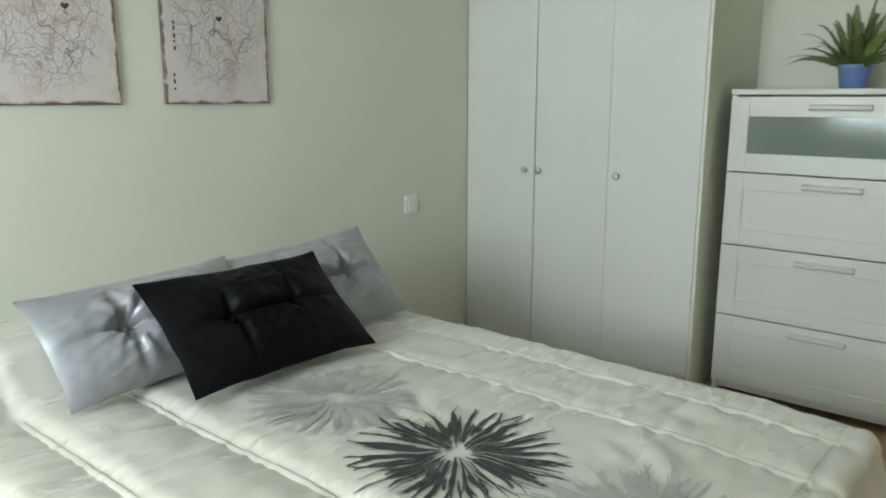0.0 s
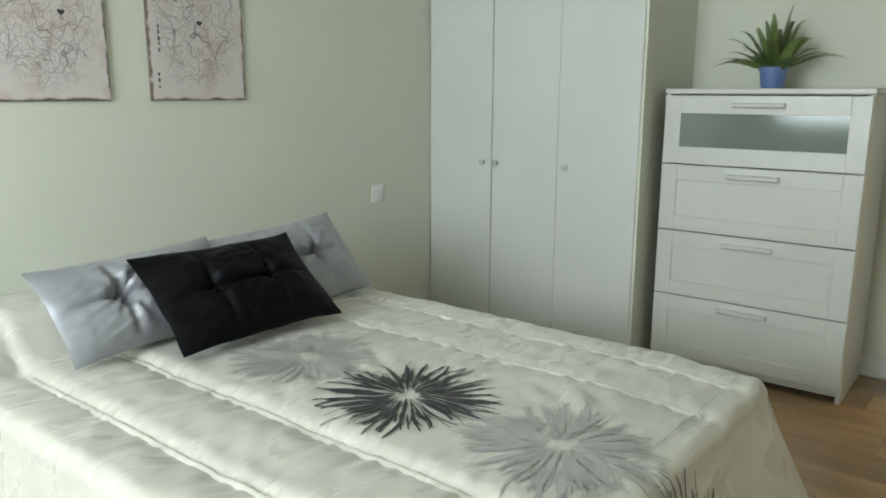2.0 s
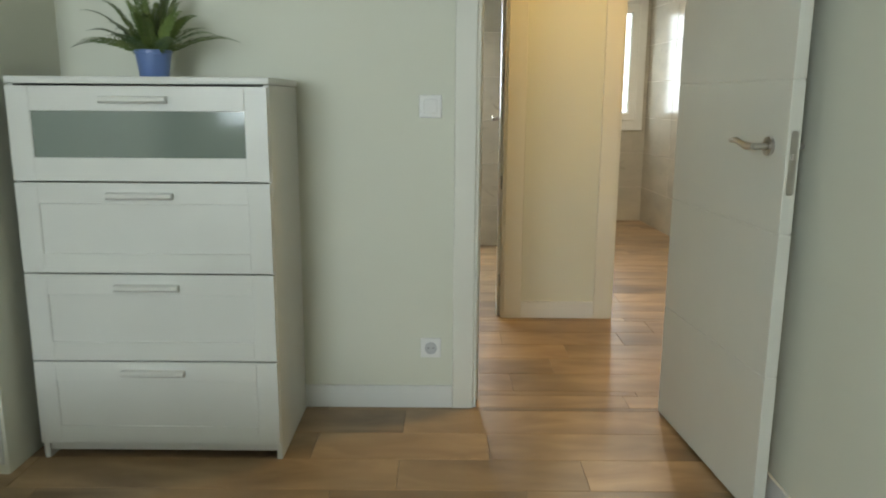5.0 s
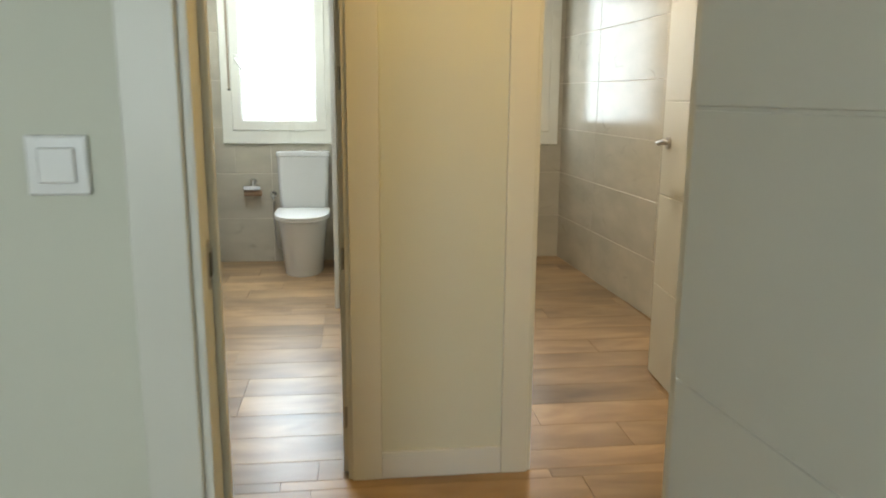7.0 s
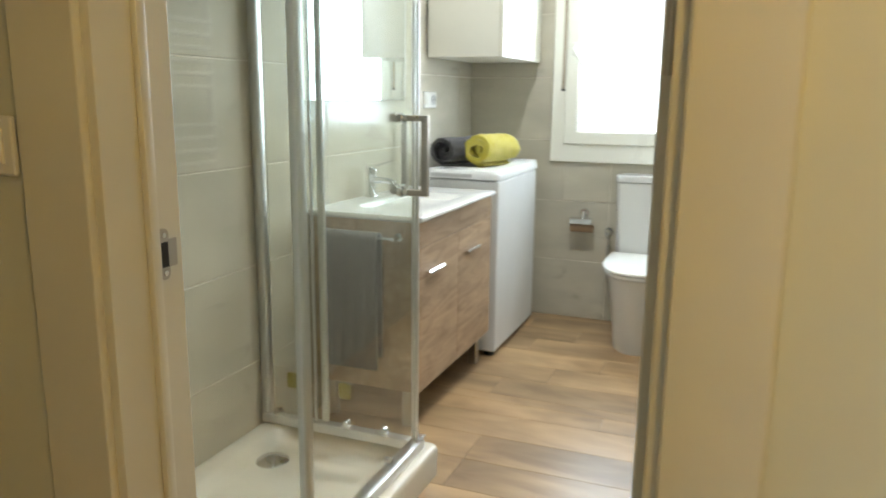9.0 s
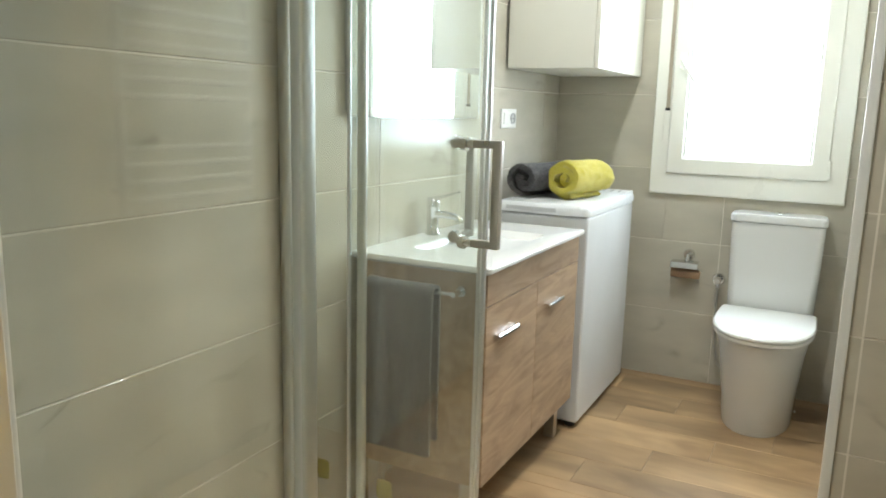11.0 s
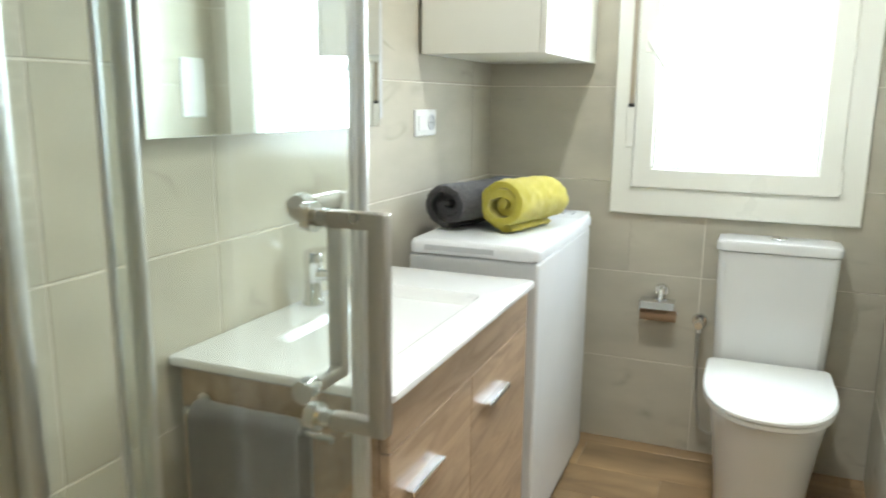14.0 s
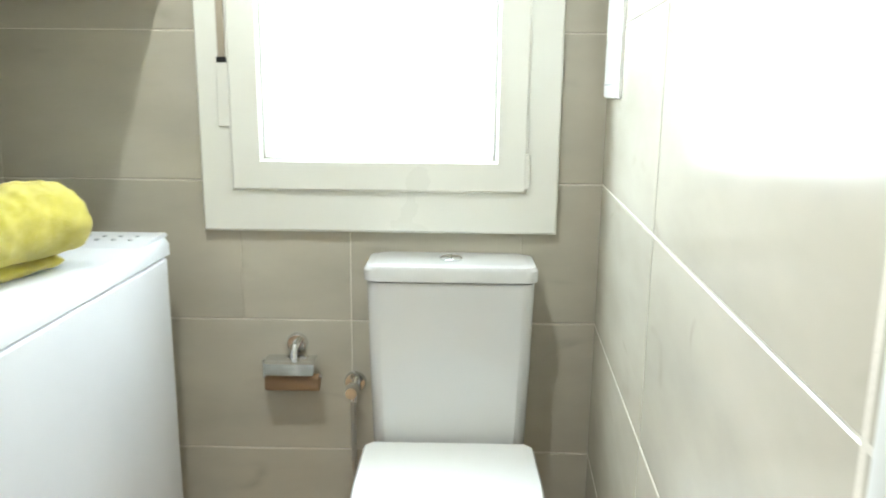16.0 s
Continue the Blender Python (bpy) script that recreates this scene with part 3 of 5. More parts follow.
def cut(rect, holes):
    out = [rect]
    for hx0, hx1, hz0, hz1 in holes:
        nxt = []
        for a, b, c, d in out:
            if hx0 >= b or hx1 <= a or hz0 >= d or hz1 <= c:
                nxt.append((a, b, c, d))
                continue
            if a < hx0:
                nxt.append((a, hx0, c, d))
            if b > hx1:
                nxt.append((hx1, b, c, d))
            if c < hz0:
                nxt.append((max(a, hx0), min(b, hx1), c, hz0))
            if d > hz1:
                nxt.append((max(a, hx0), min(b, hx1), hz1, d))
        out = nxt
    return [r for r in out if r[1] - r[0] > 0.012 and r[3] - r[2] > 0.012]


def tile_mesh(w, h):
    key = (round(w, 3), round(h, 3))
    if key not in tile_store:
        bm = bmesh.new()
        box(bm, (0, 0, 0), (w, 0.010, h), 0.0016, 1)
        tile_store[key] = mesh_of("tile", bm, M_TILE, 0)
    return tile_store[key]


def tiled_wall(name, start, turn, length, joint, thick, label, holes=(), span=TILE_L):
    """A wall whose tiled face runs from start in the direction turn, with the room on its right-hand side (local -y)."""
    bm = bmesh.new()
    at = 0.0
    for a, b, lo, hi in sorted(holes):
        box(bm, (at, 0.0018, 0), (a, thick, TOP)); box(bm, (a, 0.0018, 0), (b, thick, lo)); box(bm, (a, 0.0018, hi), (b, thick, TOP))
        at = b
    box(bm, (at, 0.0018, 0), (length, thick, TOP))
    wall = structure(name, bm, M_GROUT, label, "wall")
    wall.matrix_basis = pose(*start, 0, 0, 0, turn)
    us = [0.0]
    u = joint % span
    while u < length - 0.01:
        if u > 0.01:
            us.append(u)
        u += span
    us.append(length)
    z = TILE_Z0
    g = 0.0016
    while z < TOP:
        z1 = min(z + TILE_H, TOP)
        for a, b in zip(us, us[1:]):
            for r in cut((a + g, b - g, max(z, 0.0) + g, z1 - g), holes):
                ob = new("tile", tile_mesh(r[1] - r[0], r[3] - r[2]))
                ob.parent = wall
                ob.location = (r[0], 0, r[2])
        z += TILE_H
    return wall


W1 = (-0.199, 0.470, 0.973, 2.08)
LEAN = 1.2  # the west wall runs slightly inwards past the shower
W2 = (1.475, 2.165, 0.965, 2.08)
tile_jobs = [
    ("wall_bath_west", (BATH_W + 0.008, 5.94), 90 - LEAN, BATH_N - 5.94, 6.335 - 5.94, 0.12, "bathroom wall in cream marble-look tiles", ()),
    ("wall_bath_shower", (BATH_W + 0.008, BATH_S), 90, 5.94 - BATH_S, 4.935 - BATH_S, 0.12, "cream marble-look tiled wall of the shower", ()),
    ("wall_bath_north", (BATH_W + 0.008, BATH_N - 0.008), 0, 0.668 - BATH_W + 0.06, 0.86, 0.22, "tiled bathroom wall with the window", ((W1[0] - BATH_W - 0.008, W1[1] - BATH_W - 0.008, W1[2], W1[3]),)),
    ("wall_bath_niche", (0.652, BATH_N - 0.008), -93.75, 1.354, 0.63, 0.05, "glossy cream tiled wall beside the toilet", ()),
    ("wall_bath_return", (0.566, 6.574), 0, BATH_E - 0.566, 0.6, 0.05, "short tiled return wall by the toilet", ()),
    ("wall_bath_east", (BATH_E, 6.576), -90, 6.576 - BATH_S, 0.44, 0.1, "tiled bathroom wall with the towel radiator", ()),
    ("wall_bath_south_left", (-0.226, BATH_S), 180, -0.226 - BATH_W, 0.4, 0.012, "tiled wall at the end of the shower", ()),
    ("wall_bath_two_west", (1.075, BATH_S), 90, BATH_N - BATH_S, 0.6, 0.016, "cream tiled wall of the second bathroom", ()),
    ("wall_bath_two_north", (1.075, BATH_N - 0.008), 0, 1.30, 0.5, 0.22, "tiled wall with the second bathroom window", ((W2[0] - 1.075, W2[1] - 1.075, W2[2], W2[3]),)),
    ("wall_bath_two_east", (2.279, 7.94), -87.35, 3.3, 0.75, 0.12, "glossy cream tiled wall of the second bathroom", ()),
]


def corner_trim(lo, hi):
    bm = bmesh.new()
    box(bm, lo, hi, 0.003)
    structure("trim", bm, M_TRIM, "white corner trim on the tiled wall edge", "trim", 40)


corner_trim((0.550, 6.560, 0.0), (0.577, 6.586, TOP))


# ---- windows ----
def window(name, hole, y, sign, label, handle=True):
    """A frame on the wall face y with one sash; sign is the side of the room."""
    x0, x1, z0, z1 = hole
    root = thing(name, label, "window", ((x0 + x1) / 2, y, z0), kind="structure")

    def ring(ax0, ax1, az0, az1, w, ya, yb, bev, wb=None):
        """Four mitred bars; the inner edges of the room side are eased."""
        ya, yb = (ya, yb) if s * (yb - ya) > 0 else (yb, ya)
        wb = w if wb is None else wb
        bm = bmesh.new()
        def frame_line(k, y):
            return [(ax0 + k * w, y, az0 + k * wb), (ax1 - k * w, y, az0 + k * wb), (ax1 - k * w, y, az1 - k * w), (ax0 + k * w, y, az1 - k * w)]
        e = bev / w
        loops = [frame_line(0, ya), frame_line(0, yb - s * bev), frame_line(e, yb), frame_line(1 - e, yb), frame_line(1, yb - s * bev), frame_line(1, ya)]
        loft(bm, loops, cap=False, closed=True)
        return bm
    s = sign
    part("window_frame", ring(x0 - 0.078, x1 + 0.078, z0 - 0.078, z1 + 0.078, 0.076, y - s * 0.01, y + s * 0.022, 0.004, 0.100), M_PVC, root, smooth=30)
    part("window_frame", ring(x0 - 0.002, x1 + 0.002, z0 - 0.002, z1 + 0.002, 0.03, y - s * 0.06, y + s * 0.006, 0.003), M_PVC, root, smooth=30)
    sash = part("sash", ring(x0 - 0.005, x1 + 0.005, z0 + 0.019, z1 - 0.019, 0.073, y - s * 0.045, y + s * 0.034, 0.006), M_PVC, root, smooth=30)
    a = 0.068
    part("glazing_bead", ring(x0 + a - 0.002, x1 - a + 0.002, z0 + 0.088, z1 - 0.09, 0.012, y - s * 0.03, y + s * 0.024, 0.005), M_PVC, sash, smooth=30)
    pane = part("pane", boxes(((x0 + a - 0.002, min(y - s * 0.018, y - s * 0.012), z0 + 0.088), (x1 - a + 0.002, max(y - s * 0.018, y - s * 0.012), z1 - 0.09))), M_PANE, sash, "clear window pane")
    pane.visible_shadow = False
    if handle:
        bm = bmesh.new()
        hx, hz = x0 + 0.038, 1.50
        y0, y = y, y + s * 0.018
        box(bm, (hx - 0.013, min(y + s * 0.014, y + s * 0.026), hz - 0.035), (hx + 0.013, max(y + s * 0.014, y + s * 0.026), hz + 0.035), 0.004)
        tube(bm, [(hx, y + s * 0.026, hz), (hx, y + s * 0.05, hz), (hx + 0.02, y + s * 0.055, hz - 0.03), (hx + 0.065, y + s * 0.055, hz - 0.10)], [0.008, 0.009, 0.009, 0.006], 10)
        part("window_handle", bm, M_PVC, sash, "white lever handle")
        y = y0
        part("corner_hinge", boxes(((x1 - 0.002, min(y + s * 0.02, y + s * 0.036), z0 + 0.03), (x1 + 0.010, max(y + s * 0.02, y + s * 0.036), z0 + 0.11)), bevel=0.003), M_PVC, root)
    return root


window("window_1", W1, BATH_N - 0.008, -1, "white bathroom window with a shutter strap, shut")
window("window_2", W2, BATH_N - 0.008, -1, "white window of the second bathroom, shut")
window("window_3", (-1.75, -0.25, 0.9, 2.1), BED_S, 1, "white bedroom window behind the bed side, shut", False)

for name, lo, hi in (("backdrop_bath", (-0.9, 8.9, 0.2), (1.0, 8.92, 3.2)), ("backdrop_bath_two", (1.1, 8.9, 0.2), (3.2, 8.92, 3.2)), ("backdrop_bedroom", (-2.6, -2.75, 0.0), (1.2, -2.73, 3.2))):
    structure(name, boxes((lo, hi)), M_DAYSKY, "bright overcast daylight outside the window", "backdrop")

strap = thing("shutter_strap", "grey roller-shutter strap with white winder on the window frame", "shutter strap", (-0.230, BATH_N - 0.03, 1.14))
part("winder_plate", boxes(((-0.230, BATH_N - 0.036, 1.138), (-0.203, BATH_N - 0.0305, 1.278)), bevel=0.002), M_PVC, strap)
# solid black block, its colour standing for the slot's inner shade
part("strap_slot", boxes(((-0.227, BATH_N - 0.0375, 1.279), (-0.206, BATH_N - 0.0305, 1.291))), M_DARK, strap)
part("strap", boxes(((-0.225, BATH_N - 0.0335, 1.291), (-0.208, BATH_N - 0.0315, 2.14))), M_STRAP, strap)


def ceiling_light(x, y):
    root = thing("ceiling_light", "round recessed ceiling downlight with white rim", "ceiling light", (x, y, TOP - 0.012), group="downlights")
    ring = bmesh.new()
    lathe(ring, [(0.045, 0.012), (0.062, 0.011), (0.062, 0.004), (0.056, 0.0), (0.047, 0.0), (0.045, 0.004)], (x, y, TOP - 0.0125), 32)
    part("frame", ring, M_TRIM, root)
    d = bmesh.new()
    cyl(d, (x, y, TOP - 0.006), (x, y, TOP - 0.001), 0.044, seg=28)
    part("diffuser", d, M_BULB, root, "lit warm diffuser")


# fittings are unseen; the last two are invented to match the fill lamps
for x, y in ((1.15, 3.68), (-0.05, 6.85), (0.20, 5.95), (1.65, 5.7)):
    ceiling_light(x, y)


# ---- wall switches and sockets ----
def plate(name, label, place, turn, size=0.082, gang=("rocker",)):
    """A plate on a wall; local -y is the room."""
    n = len(gang)
    root = thing(name, label, name.replace("_", " "), place, turn)
    w = size * (1 + 0.87 * (n - 1))
    bm = bmesh.new()
    box(bm, (-w / 2, -0.009, -size / 2), (w / 2, 0, size / 2), 0.004)
    part("cover_plate", bm, M_PLASTIC, root, local=True)
    for k, g in enumerate(gang):
        cx = (k - (n - 1) / 2) * size * 0.87
        if g == "rocker":
            b = bmesh.new()
            box(b, (cx - size * 0.3, -0.014, -size * 0.3), (cx + size * 0.3, -0.0085, size * 0.3), 0.003)
            part("rocker", b, M_PLASTIC, root, local=True)
        elif g == "sensor":
            b = bmesh.new()
            box(b, (cx - size * 0.27, -0.013, -size * 0.27), (cx + size * 0.27, -0.0085, size * 0.27), 0.003)
            part("rocker", b, M_PLASTIC, root, local=True)
        else:
            b = bmesh.new()
            loft(b, [[(cx + r * math.cos(a), -h, r * math.sin(a)) for a in (2 * math.pi * q / 28 for q in range(28))] for r, h in ((size * 0.3, 0.0085), (size * 0.3, 0.0125), (size * 0.25, 0.0125), (size * 0.24, 0.0095))])
            s = part("socket_well", b, M_PANEL, root, "pale grey socket well", local=True)
            # black discs carry the shade of the pin openings in their colour
            for dx in (-0.0095, 0.0095):
                p = bmesh.new()
                cyl(p, (cx + dx, -0.0102, 0), (cx + dx, -0.009, 0), 0.0027, seg=10)
                part("pin_hole", p, M_DARK, s, local=True)
    return root


plate("light_switch", "white light switch beside the bedroom doorway", (0.278, BED_N, 1.153), 0)
plate("wall_socket", "white wall socket low beside the bedroom doorway", (0.282, BED_N, 0.243), 0, 0.078, ("socket",))
plate("light_switch", "white switch plate on the wall by the wardrobe", (BED_W, 2.318, 0.738), 90)
plate("light_switch", "white light switch in the hallway by the bathroom door", (-0.248, HALL_N, 1.17), 0)
plate("wall_socket", "white double plate with switch and socket on tiles", (BATH_W + 0.008 + 0.0209 * (7.315 - 5.94), 7.315, 1.226), 90 - LEAN, 0.082, ("rocker", "socket"))
ctl = thing("wall_control_box", "flat white control box on the tiled wall", "control box", (0.64, 7.76, 1.215))
part("case", boxes(((0.628, 7.70, 1.210), (0.643, 7.845, 1.466)), bevel=0.006), M_PLASTIC, ctl)
part("cover_joint", boxes(((0.6267, 7.705, 1.236), (0.6285, 7.84, 1.2385))), M_PANEL, ctl)


# ---- bedroom ----
# bedspread: a sheet over mattress and pillows that hangs down on three sides
SEAMS = (0.18, 0.45, 0.69, 1.335, 1.56, 1.82)
U_EDGE, V_HALF, V_MID = 1.965, 0.66, 0.985


def hang(s, edge, flare):
    if s <= edge:
        return s, 0.0
    e, r = s - edge, 0.042
    if e < r * math.pi / 2:
        return edge + r * math.sin(e / r), r * (1 - math.cos(e / r))
    d = e - r * math.pi / 2
    return edge + r + flare * d, r + d * 0.93


def spread_point(u, v):
    """u from the head end towards the foot, v across the bed from its middle."""
    ou, du = hang(u, U_EDGE, 0.50)
    ov, dv = hang(abs(v), V_HALF, 0.22)
    x, y = -2.2 + ou, V_MID + math.copysign(ov, v)
    yy = V_MID + v
    a = max(s for s in SEAMS if s <= yy) if yy > SEAMS[0] else SEAMS[0] - 0.25
    b = min((s for s in SEAMS if s > yy), default=SEAMS[-1] + 0.3)
    f = 2 * (yy - a) / (b - a) - 1
    wide = b - a > 0.5
    rise, fall = min(1.0, max(0.0, yy - a) / 0.045), min(1.0, max(0.0, b - yy) / (0.11 if not wide else 0.16))
    puff = (0.023 if yy < 1.335 else 0.012) * math.sin(rise * math.pi / 2) ** 0.9 * (1 - (1 - fall) ** 2.2) * (1 - 0.18 * (f + 1) / 2)
    near = min(yy - a, b - yy)
    pucker = math.exp(-max(0.0, near) / 0.075) * min(1.0, max(0.0, near) / 0.012)
    w = noise.noise(Vector((x * 5, y * 8, 1.7))) * 0.006 + noise.noise(Vector((x * 13 + y * 5, y * 15, 4.1))) * 0.0032
    w += noise.noise(Vector((x * 34, yy * 6, 2.2))) * 0.012 * pucker + noise.noise(Vector((x * 60, yy * 20, 7.7))) * 0.0035 * pucker
    w += max(0.0, noise.noise(Vector((x * 3 - y * 4, x * 4 + y * 2, 9.0)))) * math.sin((x * 0.7 + y) * 46 + 5 * noise.noise(Vector((x * 3, y * 3, 5)))) * 0.006
    top = max(0.0, 1 - (du + dv) * 9)
    h = 0.5 - 0.5 * math.cos(math.pi * min(1, max(0, (u - 0.0) / 0.12)))
    h2 = 0.5 + 0.5 * math.cos(math.pi * min(1, max(0, (u - 0.30) / 0.17)))
    cross = min(1, max(0, (V_HALF + 0.02 - abs(v)) / 0.14)) ** 0.5
    hump = 0.115 * (0.55 + 0.45 * h) * h2 * cross
    foot = min(1, max(0, (u - 1.6) / 0.36))
    z = 0.482 - 0.014 * foot * foot + (puff + w) * (0.25 + 0.75 * top) + hump - du - dv
    if du + dv > 0.08:
        fold = math.sin(yy * 23 + math.sin(yy * 7) * 2) if du > dv else math.sin(u * 19 + math.sin(u * 5) * 2)
        amt = 0.012 * min(1, (du + dv) * 3)
        x += fold * amt if du > dv else 0
        y += math.copysign(fold * amt, v) if dv >= du else 0
    return Vector((x, y, max(0.02 + 0.01 * noise.noise(Vector((x * 4, y * 4, 0))), z)))


def spread_mesh():
    bm = bmesh.new()
    nu, nv = 300, 250
    ulim, vlim = U_EDGE + 0.55, V_HALF + 0.55
    grid = [[bm.verts.new(spread_point(ulim * i / nu, -vlim + 2 * vlim * j / nv)) for j in range(nv + 1)] for i in range(nu + 1)]
    for i in range(nu):
        for j in range(nv):
            bm.faces.new((grid[i][j], grid[i + 1][j], grid[i + 1][j + 1], grid[i][j + 1]))
    return bm


def ribbon(bm, pts, widths, lift=0.0035):
    """A flat strip that follows the spread, through points (u, v)."""
    prev = None
    for i, (u, v) in enumerate(pts):
        a, b = pts[max(i - 1, 0)], pts[min(i + 1, len(pts) - 1)]
        d = Vector((b[0] - a[0], b[1] - a[1], 0))
        if d.length < 1e-6:
            continue
        d.normalize()
        n = (-d.y * widths[i], d.x * widths[i])
        p, q = spread_point(u + n[0], v + n[1]), spread_point(u - n[0], v - n[1])
        up = Vector((0.7, 0, 0.7)) if u > U_EDGE + 0.01 else Vector((0, 0, 1))
        cur = (bm.verts.new(p + up * lift), bm.verts.new(q + up * lift))
        if prev:
            bm.faces.new((prev[0], prev[1], cur[1], cur[0]))
        prev = cur


bedspread = thing("bedspread", "cream satin quilted bedspread with grey and black flower prints", "bedspread", (-1.2, V_MID, 0.02))
part("quilt", spread_mesh(), M_SPREAD, bedspread, "cream satin quilt with stitched channels", smooth=80)


def flower(cu, cv, radius, mat, label, seed, petals=23, bold=1.0):
    rnd = random.Random(seed)
    bm = bmesh.new()
    for k in range(petals):
        a = 2 * math.pi * (k + rnd.uniform(-0.2, 0.2)) / petals
        length = radius * rnd.uniform(0.8, 1.02)
        half = rnd.uniform(0.10, 0.16)
        for k2 in range(6):
            w = half * (1.25 if k2 == 0 else -1.25 if k2 == 1 else rnd.uniform(-0.9, 0.9))
            end = length * (rnd.uniform(0.9, 1.04) if k2 < 2 else rnd.uniform(0.55, 1.0))
            start = radius * (rnd.uniform(0.08, 0.2) if k2 < 2 else rnd.uniform(0.18, 0.5))
            bend = rnd.uniform(-0.10, 0.10)
            thick = bold * rnd.choice((0.0011, 0.0016, 0.0022, 0.0030))
            pts, ws = [], []
            for i in range(9):
                f = i / 8
                r = start + (end - start) * f
                g = (r / radius) ** 0.8
                ang = a + w * math.sin(math.pi * min(1, 0.83 * g)) * 1.05 + bend * f * f + rnd.uniform(-0.008, 0.008)
                pts.append((cu + r * math.cos(ang), cv + r * math.sin(ang)))
                ws.append(thick * (0.35 + 0.9 * math.sin(math.pi * (0.1 + 0.8 * f))) * rnd.uniform(0.75, 1.25))
            ribbon(bm, pts, ws, 0.0034)
    part("printed_flower", bm, mat, bedspread, label, smooth=80)


flower(0.98, -0.01, 0.225, M_INKGREY, "pale grey printed flower", 3, bold=1.7)
flower(1.374, -0.043, 0.24, M_INKBLACK, "charcoal printed flower", 5, bold=1.3)
flower(1.785, -0.034, 0.24, M_INKGREY, "pale grey printed flower", 8, bold=1.7)
flower(2.19, 0.02, 0.215, M_INKBLACK, "charcoal printed flower", 11, bold=1.3)
for sv in SEAMS[1:-1]:
    bm = bmesh.new()
    rows = []
    for i in range(150):
        u = 0.5 + i * 0.0097
        wob = 0.0016 * noise.noise(Vector((u * 40, sv * 9, 0))) + 0.001 * noise.noise(Vector((u * 110, sv, 3)))
        rows.append([spread_point(u, sv - V_MID + o) + Vector((0, 0, h + wob)) for o, h in ((-0.011, -0.002), (-0.004, 0.006), (0.001, 0.0075), (0.004, 0.004), (0.0055, -0.003))])
    grid = [[bm.verts.new(p) for p in r] for r in rows]
    for r0, r1 in zip(grid, grid[1:]):
        for k in range(4):
            bm.faces.new((r0[k], r1[k], r1[k + 1], r0[k + 1]))
    part("seam", bm, M_SPREAD, bedspread, "tucked seam fold", smooth=80)
bm = bmesh.new()
for i in range(64):
    v0 = -V_HALF + 2 * V_HALF * i / 64
    ribbon(bm, [(U_EDGE - 0.03, v0), (U_EDGE - 0.03, v0 + 0.013)], [0.0022] * 2, 0.003)
part("seam", bm, M_STITCH, bedspread, "grey stitched edge seam")

bed = thing("bed", "double bed with upholstered base under the spread", "bed", (-1.2, V_MID, 0.0))
part("mattress", boxes(((-2.195, 0.345, 0.24), (-0.275, 1.625, 0.448)), bevel=0.03), M_MATTRESS, bed)
part("base", boxes(((-2.195, 0.355, 0.09), (-0.285, 1.615, 0.24)), bevel=0.01), M_MATTRESS, bed)
for lx in (-2.1, -0.4):
    for ly in (0.42, 1.54):
        bm = bmesh.new()
        cyl(bm, (lx, ly, 0), (lx, ly, 0.09), 0.025)
        part("leg", bm, M_DARK, bed)


